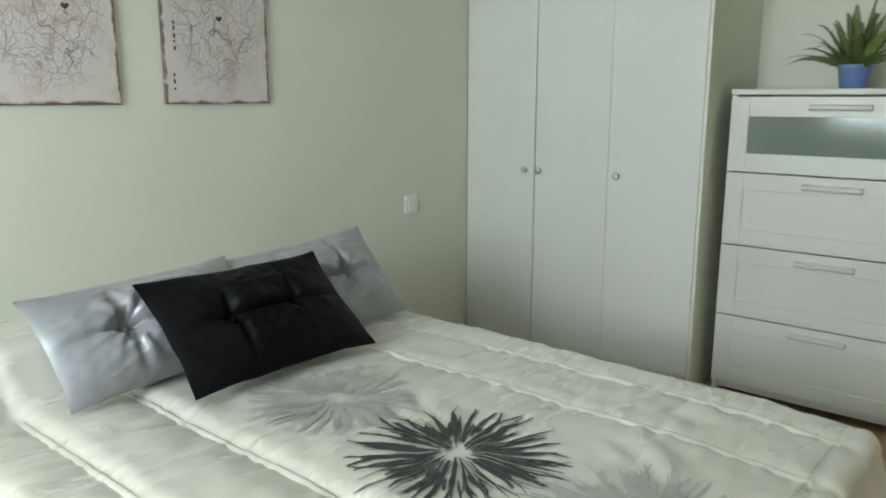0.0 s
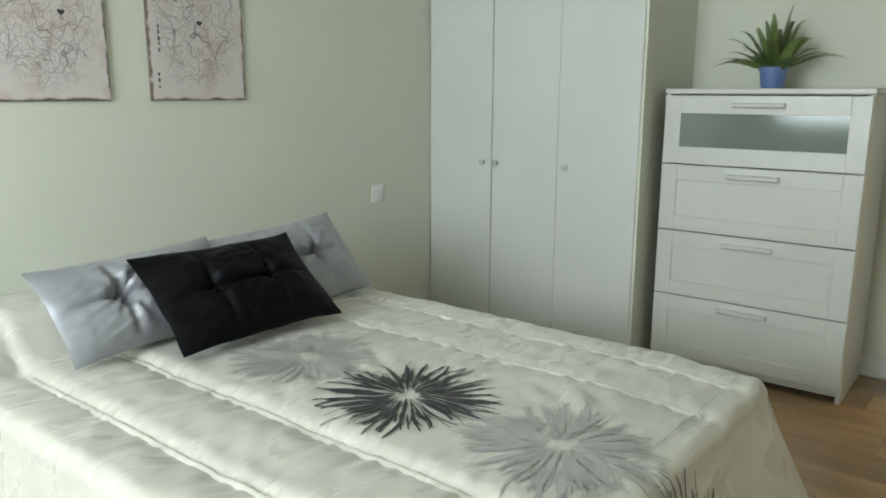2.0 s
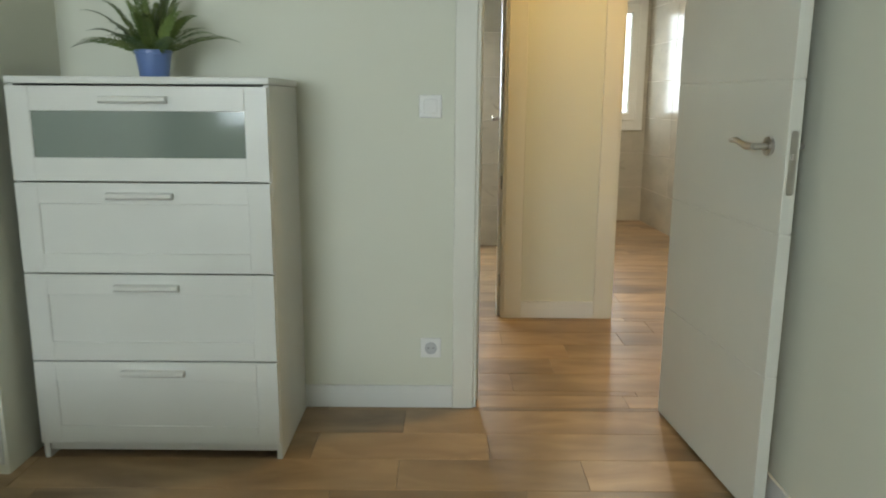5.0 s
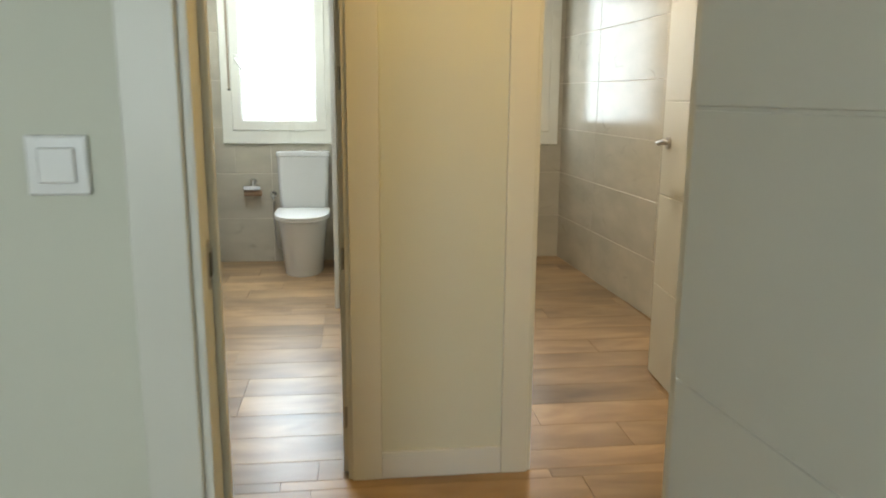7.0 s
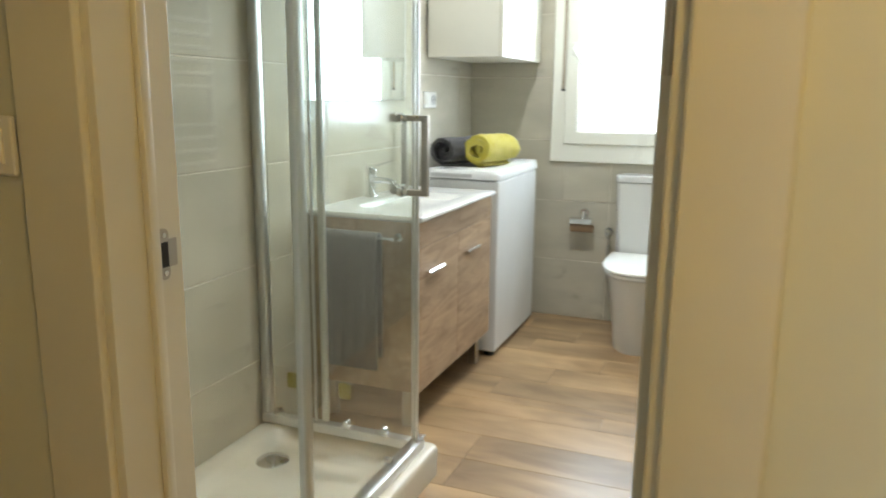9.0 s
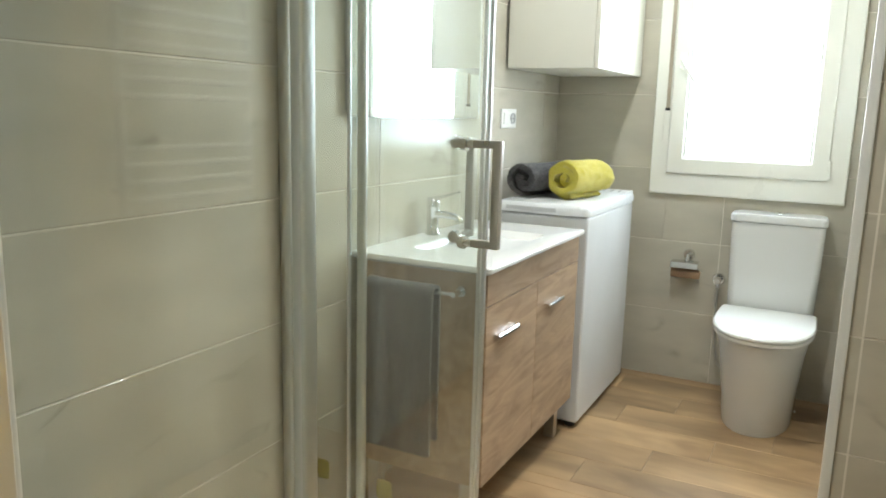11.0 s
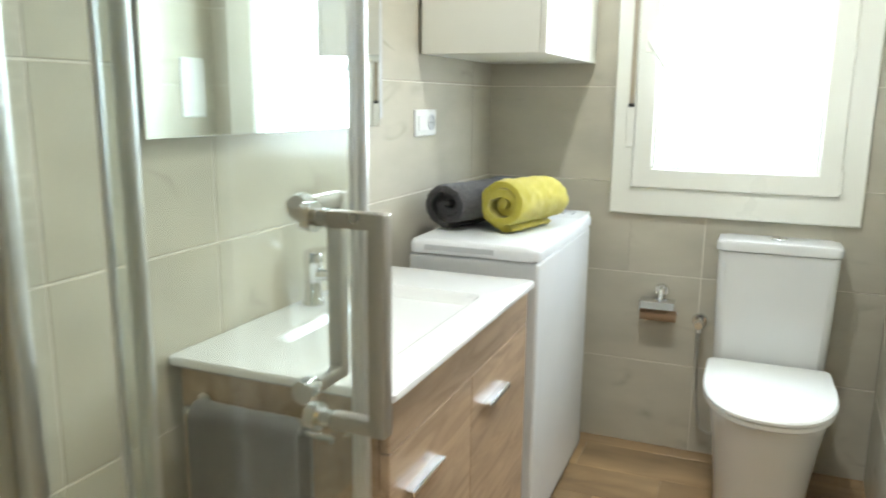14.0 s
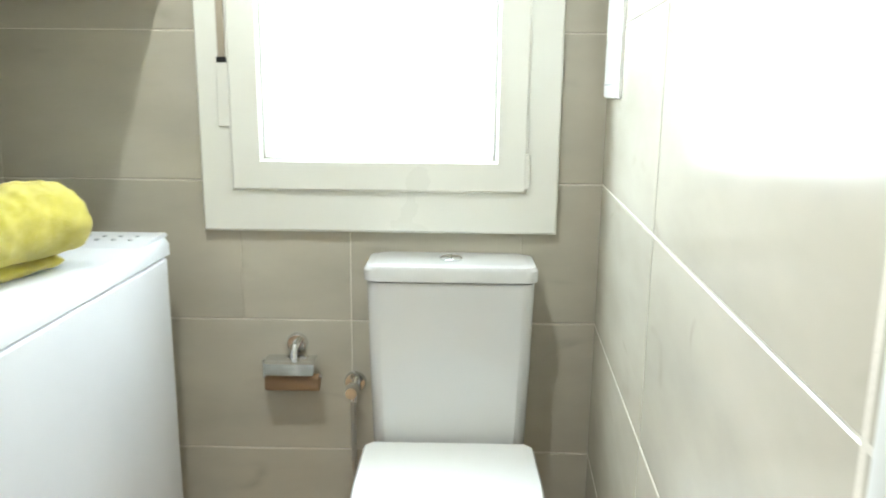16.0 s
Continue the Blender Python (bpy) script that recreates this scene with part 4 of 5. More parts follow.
def cushion(name, label, base, along, slope, width, height, thick, mat, seed, pull_in=1.0):
    """A tufted cushion; base is the middle of its lower edge, along its width, slope up its face."""
    ux, uy = Vector(along).normalized(), Vector(slope).normalized()
    nz = ux.cross(uy).normalized()
    uy = nz.cross(ux)
    bm = bmesh.new()
    n, mr = 84, 52
    tufts = ((-0.36, 0.0), (0.36, 0.0))
    shells = []
    for side in (1, -1):
        rows = []
        for j in range(mr + 1):
            row = []
            for i in range(n + 1):
                p, q = 2 * i / n - 1, 2 * j / mr - 1
                px = p * (1 - 0.045 * (1 - abs(q) ** 2.2))
                py = q * (1 - 0.06 * (1 - abs(p) ** 2.6)) + 0.012 * noise.noise(Vector((p * 4, q, seed)))
                h = max(0.0, (1 - abs(p) ** 2.2)) ** 0.8 * max(0.0, (1 - abs(q) ** 2.2)) ** 0.75
                dip = 0.0
                for tx, ty in tufts:
                    d = math.hypot((p - tx) * width / 2, (q - ty) * height / 2)
                    dip += 0.75 * pull_in * math.exp(-(d / 0.035) ** 2)
                    dip += 0.42 * math.exp(-((p - tx) * width / 2 / 0.011) ** 2) * (1 - abs(q)) ** 0.8
                    ang = math.atan2((q - ty) * height, (p - tx) * width)
                    dip += 0.13 * pull_in ** 2 * math.exp(-(d / 0.11) ** 2) * min(1, d / 0.02) * (math.cos(ang * 7 + seed) + 0.6 * math.cos(ang * 13 + 2 * seed)) * 0.6
                dip += 0.42 * math.exp(-(q * height / 2 / 0.011) ** 2) * (1 - abs(p) ** 4)
                wr = noise.noise(Vector((p * 3 + seed, q * 3, side))) * 0.14 + noise.noise(Vector((p * 9 + seed, q * 7, side))) * 0.09 + abs(noise.noise(Vector((p * 5 - q * 9, q * 3 + p * 2, seed)))) * 0.16
                z = side * thick / 2 * h * max(0.1, 1 - dip + wr)
                row.append(Vector(base) + ux * px * width / 2 + uy * (py + 1) * height / 2 + nz * (z + 0.006 * noise.noise(Vector((p * 2.5, q * 2.5, seed + 5)))))
            rows.append(row)
        shells.append(rows)
    for rows in shells:
        vs = [[bm.verts.new(c) for c in r] for r in rows]
        for j in range(mr):
            for i in range(n):
                bm.faces.new((vs[j][i], vs[j][i + 1], vs[j + 1][i + 1], vs[j + 1][i]))
    bmesh.ops.remove_doubles(bm, verts=bm.verts[:], dist=0.0006)
    bmesh.ops.recalc_face_normals(bm, faces=bm.faces[:])
    root = thing(name, label, "cushion", base, group="bed cushions")
    part("cover", bm, mat, root, smooth=80)
    for tx, ty in tufts:
        c = Vector(base) + ux * tx * 0.93 * width / 2 + uy * (1 + ty) * height / 2 + nz * (thick * 0.10)
        b = bmesh.new()
        bmesh.ops.create_uvsphere(b, u_segments=12, v_segments=8, radius=0.009, matrix=Matrix.Translation(c))
        part("tuft_button", b, mat, root, smooth=80)
    return root


cushion("cushion", "tufted silver satin cushion leaning on the bed pillows", (-1.60, 0.812, 0.522), (-0.06, 1, 0.015), (-0.62, 0, 0.62), 0.60, 0.315, 0.16, M_SILVER, 1.0)
cushion("cushion", "tufted silver satin cushion leaning behind the black one", (-1.60, 1.345, 0.497), (0.05, 1, 0.06), (-0.62, -0.06, 0.62), 0.58, 0.355, 0.16, M_SILVER, 2.3)
cushion("cushion", "tufted black satin cushion lying in front of silver ones", (-1.40, 0.997, 0.532), (0.04, 1, 0.0), (-0.66, 0.015, 0.53), 0.56, 0.358, 0.12, M_BLACK, 4.0, 0.6)


# pictures
def picture(y0, heart_y, heart_z, label, seed):
    zc = 1.188 + BOARD_H / 2
    yc = y0 + BOARD_W / 2
    root = thing("map_picture", label, "picture", (BED_W + 0.001, yc, zc), group="map pictures")
    bm = bmesh.new()
    box(bm, (0.0, -BOARD_W / 2, -BOARD_H / 2), (0.012, BOARD_W / 2, BOARD_H / 2), 0.003)
    part("board", bm, M_MAP, root, local=True)
    hb = bmesh.new()
    pts = []
    for k in range(36):
        t = 2 * math.pi * k / 36
        pts.append((0.0105 * math.sin(t) ** 3 * 1.15, 0.0007 * (13 * math.cos(t) - 5 * math.cos(2 * t) - 2 * math.cos(3 * t) - math.cos(4 * t))))
    prism(hb, [(p[0] + heart_y - yc, p[1] + heart_z - zc) for p in pts], 0.0119, 0.0128, axis=0)
    part("heart", hb, M_INKBLACK, root, "small black printed heart", local=True)
    rnd = random.Random(seed)
    for yy, za, zb in ((-0.168, -0.245, -0.20), (-0.16, -0.12, -0.03), (-0.168, 0.05, 0.12)):
        tb = bmesh.new()
        z = za
        while z < zb:
            h = rnd.uniform(0.006, 0.016)
            box(tb, (0.0119, yy - 0.004, z), (0.0127, yy + 0.003, z + h))
            z += h + rnd.uniform(0.006, 0.014)
        part("lettering", tb, M_INKBLACK, root, "column of small black lettering", local=True)


picture(1.153, 1.364, 1.466, "whitewashed map board with black heart and rubbed brown edges", 1)
picture(0.600, 0.860, 1.465, "whitewashed map board with dense street lines and black heart", 2)

# wardrobe
ward = thing("wardrobe", "white built-in wardrobe with three plain doors and round knobs", "wardrobe", (-1.65, 2.74, 0))
part("carcass", boxes(((-2.212, 2.752, 0.0), (-2.196, 3.288, TOP - 0.005)), ((-1.102, 2.752, 0.0), (-1.086, 3.288, TOP - 0.005)), ((-2.196, 3.27, 0.0), (-1.102, 3.288, TOP - 0.005)), ((-2.196, 2.752, 2.4), (-1.102, 3.27, TOP - 0.005))), M_WARD, ward)
part("plinth", boxes(((-2.2, 2.745, 0.0), (-1.09, 2.752, 0.03)), bevel=0.002), M_WARD, ward)
for a, b, k in ((-2.208, -1.8225, -1.866), (-1.8175, -1.4526, -1.788), (-1.4515, -1.058, -1.405)):
    bm = bmesh.new()
    box(bm, (a, 2.727, 0.034), (b, 2.7455, 2.44), 0.0025)
    d = part("door", bm, M_WARD, ward)
    kb = bmesh.new()
    lathe(kb, [(0.006, 0), (0.0055, 0.012), (0.011, 0.016), (0.0145, 0.021), (0.0135, 0.027), (0.007, 0.030)], (0, 0, 0), 20)
    kb.transform(Matrix.Translation((k, 2.7272, 0.885)) @ Matrix.Rotation(radians(90), 4, "X"))
    part("knob", kb, M_KNOB, d, "round satin grey knob")

# chest of drawers
dres = thing("chest_of_drawers", "white chest with four drawers, the top one with frosted glass", "chest of drawers", (-0.597, 3.06, 0))
DX0, DX1, DY0, DY1 = -0.993, -0.201, 2.847, 3.272
part("side_panel", boxes(((DX0, DY0 + 0.002, 0), (DX0 + 0.019, DY1, 1.217)), bevel=0.002), M_DRES, dres)
part("side_panel", boxes(((DX1 - 0.019, DY0 + 0.002, 0), (DX1, DY1, 1.217)), bevel=0.002), M_DRES, dres)
part("back_panel", boxes(((DX0 + 0.019, DY1 - 0.008, 0.06), (DX1 - 0.019, DY1 - 0.002, 1.21))), M_DRES, dres)
part("top", boxes(((DX0 - 0.003, DY0 - 0.006, 1.218), (DX1 + 0.003, DY1 + 0.002, 1.240)), bevel=0.003), M_DRES, dres)
part("plinth", boxes(((DX0 + 0.019, DY0 + 0.012, 0.025), (DX1 - 0.019, DY0 + 0.028, 0.056)), bevel=0.002), M_DRES, dres)
levels = (1.214, 0.923, 0.634, 0.345, 0.058)
for i, (zt, zb) in enumerate(zip(levels, levels[1:])):
    x0, x1 = DX0 + 0.003, DX1 - 0.003
    z0, z1 = zb + 0.0025, zt - 0.0025
    ya, yb = DY0 - 0.016, DY0 + 0.002
    fx = 0.070
    ft = 0.074 if i == 0 else 0.066
    fb = 0.072 if i == 0 else 0.062
    fr = boxes(((x0, ya, z0), (x0 + fx, yb, z1)), ((x1 - fx, ya, z0), (x1, yb, z1)), ((x0 + fx - 0.0005, ya, z0), (x1 - fx + 0.0005, yb, z0 + fb)), ((x0 + fx - 0.0005, ya, z1 - ft), (x1 - fx + 0.0005, yb, z1)), bevel=0.002)
    drawer = part("drawer", fr, M_DRES, dres)
    if i == 0:
        part("glass_panel", boxes(((x0 + fx, ya + 0.005, z0 + fb), (x1 - fx, yb - 0.006, z1 - ft))), M_FROST, drawer, "dark grey-green frosted glass")
    else:
        part("panel", boxes(((x0 + fx, ya + 0.006, z0 + fb), (x1 - fx, yb - 0.004, z1 - ft))), M_DRES, drawer)
    part("drawer_box", boxes(((x0 + 0.03, yb + 0.001, z0 + 0.03), (x1 - 0.03, DY1 - 0.02, z1 - 0.05))), M_DRES, drawer)
    hz = (1.172, 0.881, 0.590, 0.306)[i]
    hb = bmesh.new()
    prof = [(ya, hz - 0.010), (ya - 0.012, hz - 0.011), (ya - 0.021, hz - 0.004), (ya - 0.022, hz + 0.007), (ya - 0.016, hz + 0.0105), (ya, hz + 0.011)]
    prism(hb, prof, -0.705, -0.503, axis=0)
    part("handle", hb, M_DRES, drawer, "white bar handle")

# potted fern
PX, PY = -0.622, 3.06
pot = thing("potted_plant", "green artificial fern in a small blue pot", "potted plant", (PX, PY, 1.240))
pb = bmesh.new()
lathe(pb, [(0.03, 0.0), (0.043, 0.001), (0.046, 0.006), (0.056, 0.076), (0.059, 0.078), (0.059, 0.088), (0.055, 0.089), (0.052, 0.078)], (PX, PY, 1.2405), 32)
part("pot", pb, M_POT, pot, "blue glazed pot with a rim")
sb = bmesh.new()
cyl(sb, (PX, PY, 1.312), (PX, PY, 1.320), 0.0515, seg=24)
part("soil", sb, M_SOIL, pot)
prng = random.Random(7)
for k in range(34):
    az = 2.399963 * k + prng.uniform(-0.25, 0.25)
    ring = k / 33
    reach = (0.06 + 0.225 * ring) * prng.uniform(0.8, 1.1)
    rise = (0.265 - 0.19 * ring ** 0.75) * prng.uniform(0.72, 1.12)
    droop = 0.055 * ring ** 2
    fb = bmesh.new()
    pts = []
    for i in range(16):
        f = i / 15
        r = 0.010 + reach * f ** 0.9
        z = 1.316 + rise * math.sin(f * math.pi * 0.5) - droop * f ** 2.5
        pts.append(Vector((PX + r * math.cos(az), PY + min(0.2, r * math.sin(az)), z)))
    roll = prng.uniform(-0.9, 0.9)
    for i in range(1, 16):
        f = i / 15
        p, q = pts[i - 1], pts[i]
        d = (q - p).normalized()
        flat = Vector((-math.sin(az), math.cos(az), 0))
        sidev = flat * math.cos(roll) + flat.cross(d) * math.sin(roll)
        up = sidev.cross(d)
        stem = 0.0022 * (1 - 0.7 * f)
        fb.faces.new([fb.verts.new(c) for c in (p + sidev * stem, q + sidev * stem, q - sidev * stem, p - sidev * stem)])
        size = 0.036 * (0.55 + 0.45 * math.sin(math.pi * min(1, 0.25 + f * 0.75))) * (1.06 - f) ** 0.55
        for sgn in (1, -1):
            for half in (0.0, 0.5):
                root = p.lerp(q, half)
                tip = root + sidev * sgn * size * 0.72 + d * size * prng.uniform(0.62, 0.85) + up * size * prng.uniform(-0.05, 0.16)
                wide = d * size * 0.20
                mid = root.lerp(tip, 0.5) + up * size * 0.07
                fb.faces.new([fb.verts.new(c) for c in (root - wide * 0.5, mid - wide, tip, mid + wide, root + wide * 0.5)])
    part("frond", fb, M_LEAFGREEN, pot, smooth=60)


# ---- bathroom ----
# shower tray and enclosure
SX0, SX1, SY0, SY1 = -0.795, -0.147, 4.668, 5.94
tray = thing("shower_tray", "cream rectangular shower tray with a raised rim", "shower tray", ((SX0 + SX1) / 2, (SY0 + SY1) / 2, 0))
bm = bmesh.new()


def tray_ring(inset, z, r):
    return [(*p, z) for p in round_rect(SX0 + inset, SY0 + inset, SX1 - inset, SY1 - inset, r)]


loft(bm, [tray_ring(0.002, 0, 0.03), tray_ring(0.0, 0.085, 0.03), tray_ring(0.004, 0.098, 0.03), tray_ring(0.012, 0.102, 0.03), tray_ring(0.07, 0.102, 0.06), tray_ring(0.082, 0.096, 0.06),
          tray_ring(0.10, 0.070, 0.07), tray_ring(0.13, 0.062, 0.08), tray_ring(0.24, 0.058, 0.05)])
part("basin", bm, M_TRAY, tray, smooth=50)
bm = bmesh.new()
lathe(bm, [(0.02, 0.0), (0.056, 0.0), (0.056, 0.004), (0.05, 0.0075), (0.02, 0.009)], (-0.64, 5.685, 0.0605), 32)
part("drain_cover", bm, M_CHROME, tray, "round chrome drain cover")

GX, GY = -0.203, 5.866
GT = 1.92
encl = thing("shower_enclosure", "corner shower enclosure of clear glass in satin aluminium frames", "shower enclosure", (GX, GY, 0.103))
for lo, hi in (((GX - 0.022, SY0, 0.103), (GX + 0.022, GY + 0.02, 0.137)), ((SX0 + 0.002, GY - 0.018, 0.103), (GX - 0.0225, GY + 0.02, 0.137)),
               ((GX - 0.02, SY0, GT), (GX + 0.02, GY + 0.02, GT + 0.045)), ((SX0 + 0.002, GY - 0.018, GT), (GX - 0.0205, GY + 0.02, GT + 0.045))):
    bm = bmesh.new()
    box(bm, lo, hi, 0.004)
    part("rail", bm, M_ALU, encl, "satin aluminium rail")
part("corner_cap", boxes(((GX - 0.012, GY - 0.010, 0.137), (GX + 0.026, GY + 0.027, 0.150)), bevel=0.005), M_CHROME, encl)


def upright(lo, hi, label="", bevel=0.006):
    bm = bmesh.new()
    box(bm, lo, hi, bevel, 3)
    return part("profile", bm, M_ALU, encl, label)


upright((SX0 + 0.001, GY - 0.014, 0.137), (SX0 + 0.036, GY + 0.016, GT))
upright((GX - 0.016, SY0 + 0.001, 0.137), (GX + 0.014, SY0 + 0.035, GT))
upright((GX - 0.020, 5.197, 0.137), (GX + 0.006, 5.230, GT))
upright((-0.560, GY + 0.002, 0.137), (-0.536, GY + 0.020, GT))


def glass(name, lo, hi, parent):
    ob = part(name, boxes((lo, hi)), M_GLASS, parent, "clear glass pane")
    ob.visible_shadow = False
    return ob


glass("fixed_pane", (GX - 0.0125, SY0 + 0.03, 0.137), (GX - 0.0065, 5.200, GT), encl)
fixed_b = glass("fixed_pane", (SX0 + 0.03, GY + 0.0085, 0.137), (-0.556, GY + 0.0145, GT), encl)
d1 = glass("sliding_pane", (GX + 0.008, 5.185, 0.145), (GX + 0.014, GY - 0.022, GT), encl)
d2 = glass("sliding_pane", (-0.575, GY - 0.008, 0.145), (GX - 0.012, GY - 0.002, GT), encl)
for pane, x, y in ((fixed_b, -0.681, GY + 0.0146), (d2, -0.468, GY - 0.0019)):
    st = bmesh.new()
    prism(st, round_rect(x - 0.022, 0.235, x + 0.026, 0.292, 0.01), y, y + 0.0006, axis=1)
    part("sticker", st, M_STICKER, pane, "small yellow sticker on the glass")
bm = bmesh.new()
box(bm, (GX + 0.006, GY - 0.027, 0.14), (GX + 0.016, GY - 0.016, GT), 0.003)
part("edge_profile", bm, M_ALU, d1)
bm = bmesh.new()
box(bm, (GX - 0.014, GY - 0.010, 0.14), (GX - 0.004, GY + 0.001, GT), 0.003)
part("edge_profile", bm, M_ALU, d2)
bm = bmesh.new()
box(bm, (-0.580, GY - 0.010, 0.14), (-0.572, GY, GT), 0.002)
part("edge_profile", bm, M_ALU, d2)


def pull(pane, place, out, inward):
    """A square D-shaped pull with its fixing knobs on the other side of the glass."""
    p, o, i = Vector(place), Vector(out), Vector(inward)
    for dz in (0.108, -0.108):
        bm = bmesh.new()
        c = p + Vector((0, 0, dz))
        a = c - o * 0.004
        b = c + o * 0.052
        s = Vector((abs(i.x), abs(i.y), abs(i.z)))
        half = Vector((0.0085, 0.0085, 0.0085))
        lo = Vector((min(a.x, b.x), min(a.y, b.y), c.z)) - Vector((half.x * (o.x == 0), half.y * (o.y == 0), half.z))
        hi = Vector((max(a.x, b.x), max(a.y, b.y), c.z)) + Vector((half.x * (o.x == 0), half.y * (o.y == 0), half.z))
        box(bm, lo, hi, 0.002)
        part("pull_arm", bm, M_STEEL, pane, "brushed steel arm")
        kb = bmesh.new()
        cyl(kb, c - o * 0.004, c - o * 0.022, 0.0095, seg=18)
        cyl(kb, c - o * 0.020, c - o * 0.034, 0.016, 0.014, seg=22)
        part("fixing_knob", kb, M_CHROME, pane, "round chrome knob")
    bm = bmesh.new()
    c = p + o * 0.052
    box(bm, c - Vector((0.0095, 0.0095, 0.1165)), c + Vector((0.0095, 0.0095, 0.1165)), 0.002)
    part("pull_bar", bm, M_STEEL, pane, "brushed steel square bar")


pull(d1, (GX + 0.011, GY - 0.085, 1.072), (1, 0, 0), (0, 1, 0))
pull(d2, (GX - 0.062, GY - 0.005, 1.072), (0, 1, 0), (1, 0, 0))
for rx in (-0.72, -0.45, -0.31):
    bm = bmesh.new()
    cyl(bm, (rx, GY - 0.034, 0.158), (rx, GY - 0.010, 0.158), 0.013, seg=18)
    box(bm, (rx - 0.012, GY - 0.03, 0.140), (rx + 0.012, GY - 0.0135, 0.166), 0.003)
    part("roller", bm, M_CHROME, encl, "chrome glass roller")
for ry in (5.25, 5.66):
    bm = bmesh.new()
    cyl(bm, (GX - 0.012, ry, 0.158), (GX + 0.007, ry, 0.158), 0.013, seg=18)
    part("roller", bm, M_CHROME, encl, "chrome glass roller")

# towel radiator on the wall across from the shower
rad = thing("towel_radiator", "white ladder towel radiator on the tiled wall", "radiator", (BATH_E - 0.04, 6.05, 0.95))
for y in (5.79, 6.31):
    bm = bmesh.new()
    cyl(bm, (BATH_E - 0.05, y, 0.93), (BATH_E - 0.05, y, 1.95), 0.016)
    part("upright", bm, M_RADIATOR, rad)
    for z in (1.0, 1.88):
        bm = bmesh.new()
        cyl(bm, (BATH_E - 0.05, y, z), (BATH_E - 0.0005, y, z), 0.009, seg=12)
        part("wall_bracket", bm, M_RADIATOR, rad)
for z in (0.97, 1.02, 1.07, 1.12, 1.27, 1.32, 1.37, 1.42, 1.47, 1.52, 1.67, 1.72, 1.77, 1.82, 1.87):
    bm = bmesh.new()
    cyl(bm, (BATH_E - 0.062, 5.785, z), (BATH_E - 0.062, 6.315, z), 0.011, seg=14)
    part("bar", bm, M_RADIATOR, rad)

# vanity with basin
VX0, VX1, VY0, VY1 = -0.772, -0.334, 6.190, 7.032
van = thing("vanity_cabinet", "grey-oak vanity cabinet on short legs with two doors", "vanity cabinet", ((VX0 + VX1) / 2, (VY0 + VY1) / 2, 0))
part("side_panel", boxes(((VX0, VY0, 0.15), (VX1 - 0.019, VY0 + 0.016, 0.798)), bevel=0.0015), M_OAK, van)
part("side_panel", boxes(((VX0, VY1 - 0.016, 0.15), (VX1 - 0.019, VY1, 0.798)), bevel=0.0015), M_OAK, van)
part("bottom_panel", boxes(((VX0, VY0 + 0.016, 0.15), (VX1 - 0.019, VY1 - 0.016, 0.166)), bevel=0.0015), M_OAK, van)
part("back_panel", boxes(((VX0, VY0 + 0.016, 0.166), (VX0 + 0.01, VY1 - 0.016, 0.7))), M_OAK, van)
part("top_front", boxes(((VX1 - 0.018, VY0 + 0.001, 0.706), (VX1, VY1 - 0.001, 0.797)), bevel=0.0015), M_OAK, van)
VM = 6.60
for a, b, hy in ((VY0 + 0.001, VM - 0.0015, 6.325), (VM + 0.0015, VY1 - 0.001, 6.75)):
    bm = bmesh.new()
    box(bm, (VX1 - 0.018, a, 0.152), (VX1, b, 0.7025), 0.0015)
    dr = part("door", bm, M_OAK, van)
    hb = bmesh.new()
    prism(hb, [(VX1 - 0.001, 0.611), (VX1 + 0.017, 0.611), (VX1 + 0.020, 0.608), (VX1 + 0.020, 0.600), (VX1 + 0.017, 0.599), (VX1 + 0.016, 0.606), (VX1 - 0.001, 0.607)], hy - 0.075, hy + 0.075, axis=1)
    part("handle", hb, M_CHROME, dr, "chrome bar handle")
for lx in (VX0 + 0.05, VX1 - 0.06):
    for ly in (VY0 + 0.04, VY1 - 0.05):
        bm = bmesh.new()
        box(bm, (lx - 0.02, ly - 0.02, 0), (lx + 0.02, ly + 0.02, 0.15), 0.002)
        part("leg", bm, M_STEEL, van, "grey metal leg")

basin = thing("washbasin", "white ceramic washbasin top with a rectangular bowl", "washbasin", (-0.535, 6.63, 0.799))
bm = bmesh.new()
BX0, BX1, BY0, BY1 = -0.7955, -0.318, 6.174, 7.048


def bring(x0, y0, x1, y1, r, z):
    return [(*p, z) for p in round_rect(x0, y0, x1, y1, r)]


loft(bm, [bring(BX0 + 0.01, BY0 + 0.01, BX1 - 0.01, BY1 - 0.01, 0.008, 0.799), bring(BX0, BY0, BX1, BY1, 0.012, 0.806), bring(BX0, BY0, BX1, BY1, 0.012, 0.818), bring(BX0 + 0.004, BY0 + 0.004, BX1 - 0.004, BY1 - 0.004, 0.012, 0.8215),
          bring(-0.672, 6.335, -0.398, 6.845, 0.028, 0.8215), bring(-0.668, 6.339, -0.402, 6.841, 0.028, 0.8195), bring(-0.664, 6.345, -0.407, 6.834, 0.03, 0.813), bring(-0.655, 6.40, -0.43, 6.70, 0.05, 0.748), bring(-0.645, 6.44, -0.45, 6.65, 0.06, 0.737), bring(-0.60, 6.53, -0.545, 6.61, 0.025, 0.7325)])
for v in bm.verts:
    if v.co.x < -0.75:
        v.co.x += 0.0215 * (v.co.y - 6.0)
part("bowl", bm, M_CERAMIC, basin, smooth=50)
bm = bmesh.new()
lathe(bm, [(0.012, 0.0), (0.03, 0.0), (0.031, 0.003), (0.022, 0.006), (0.012, 0.0065)], (-0.572, 6.57, 0.7335), 28)
part("drain", bm, M_CHROME, basin, "chrome basin drain")
bm = bmesh.new()
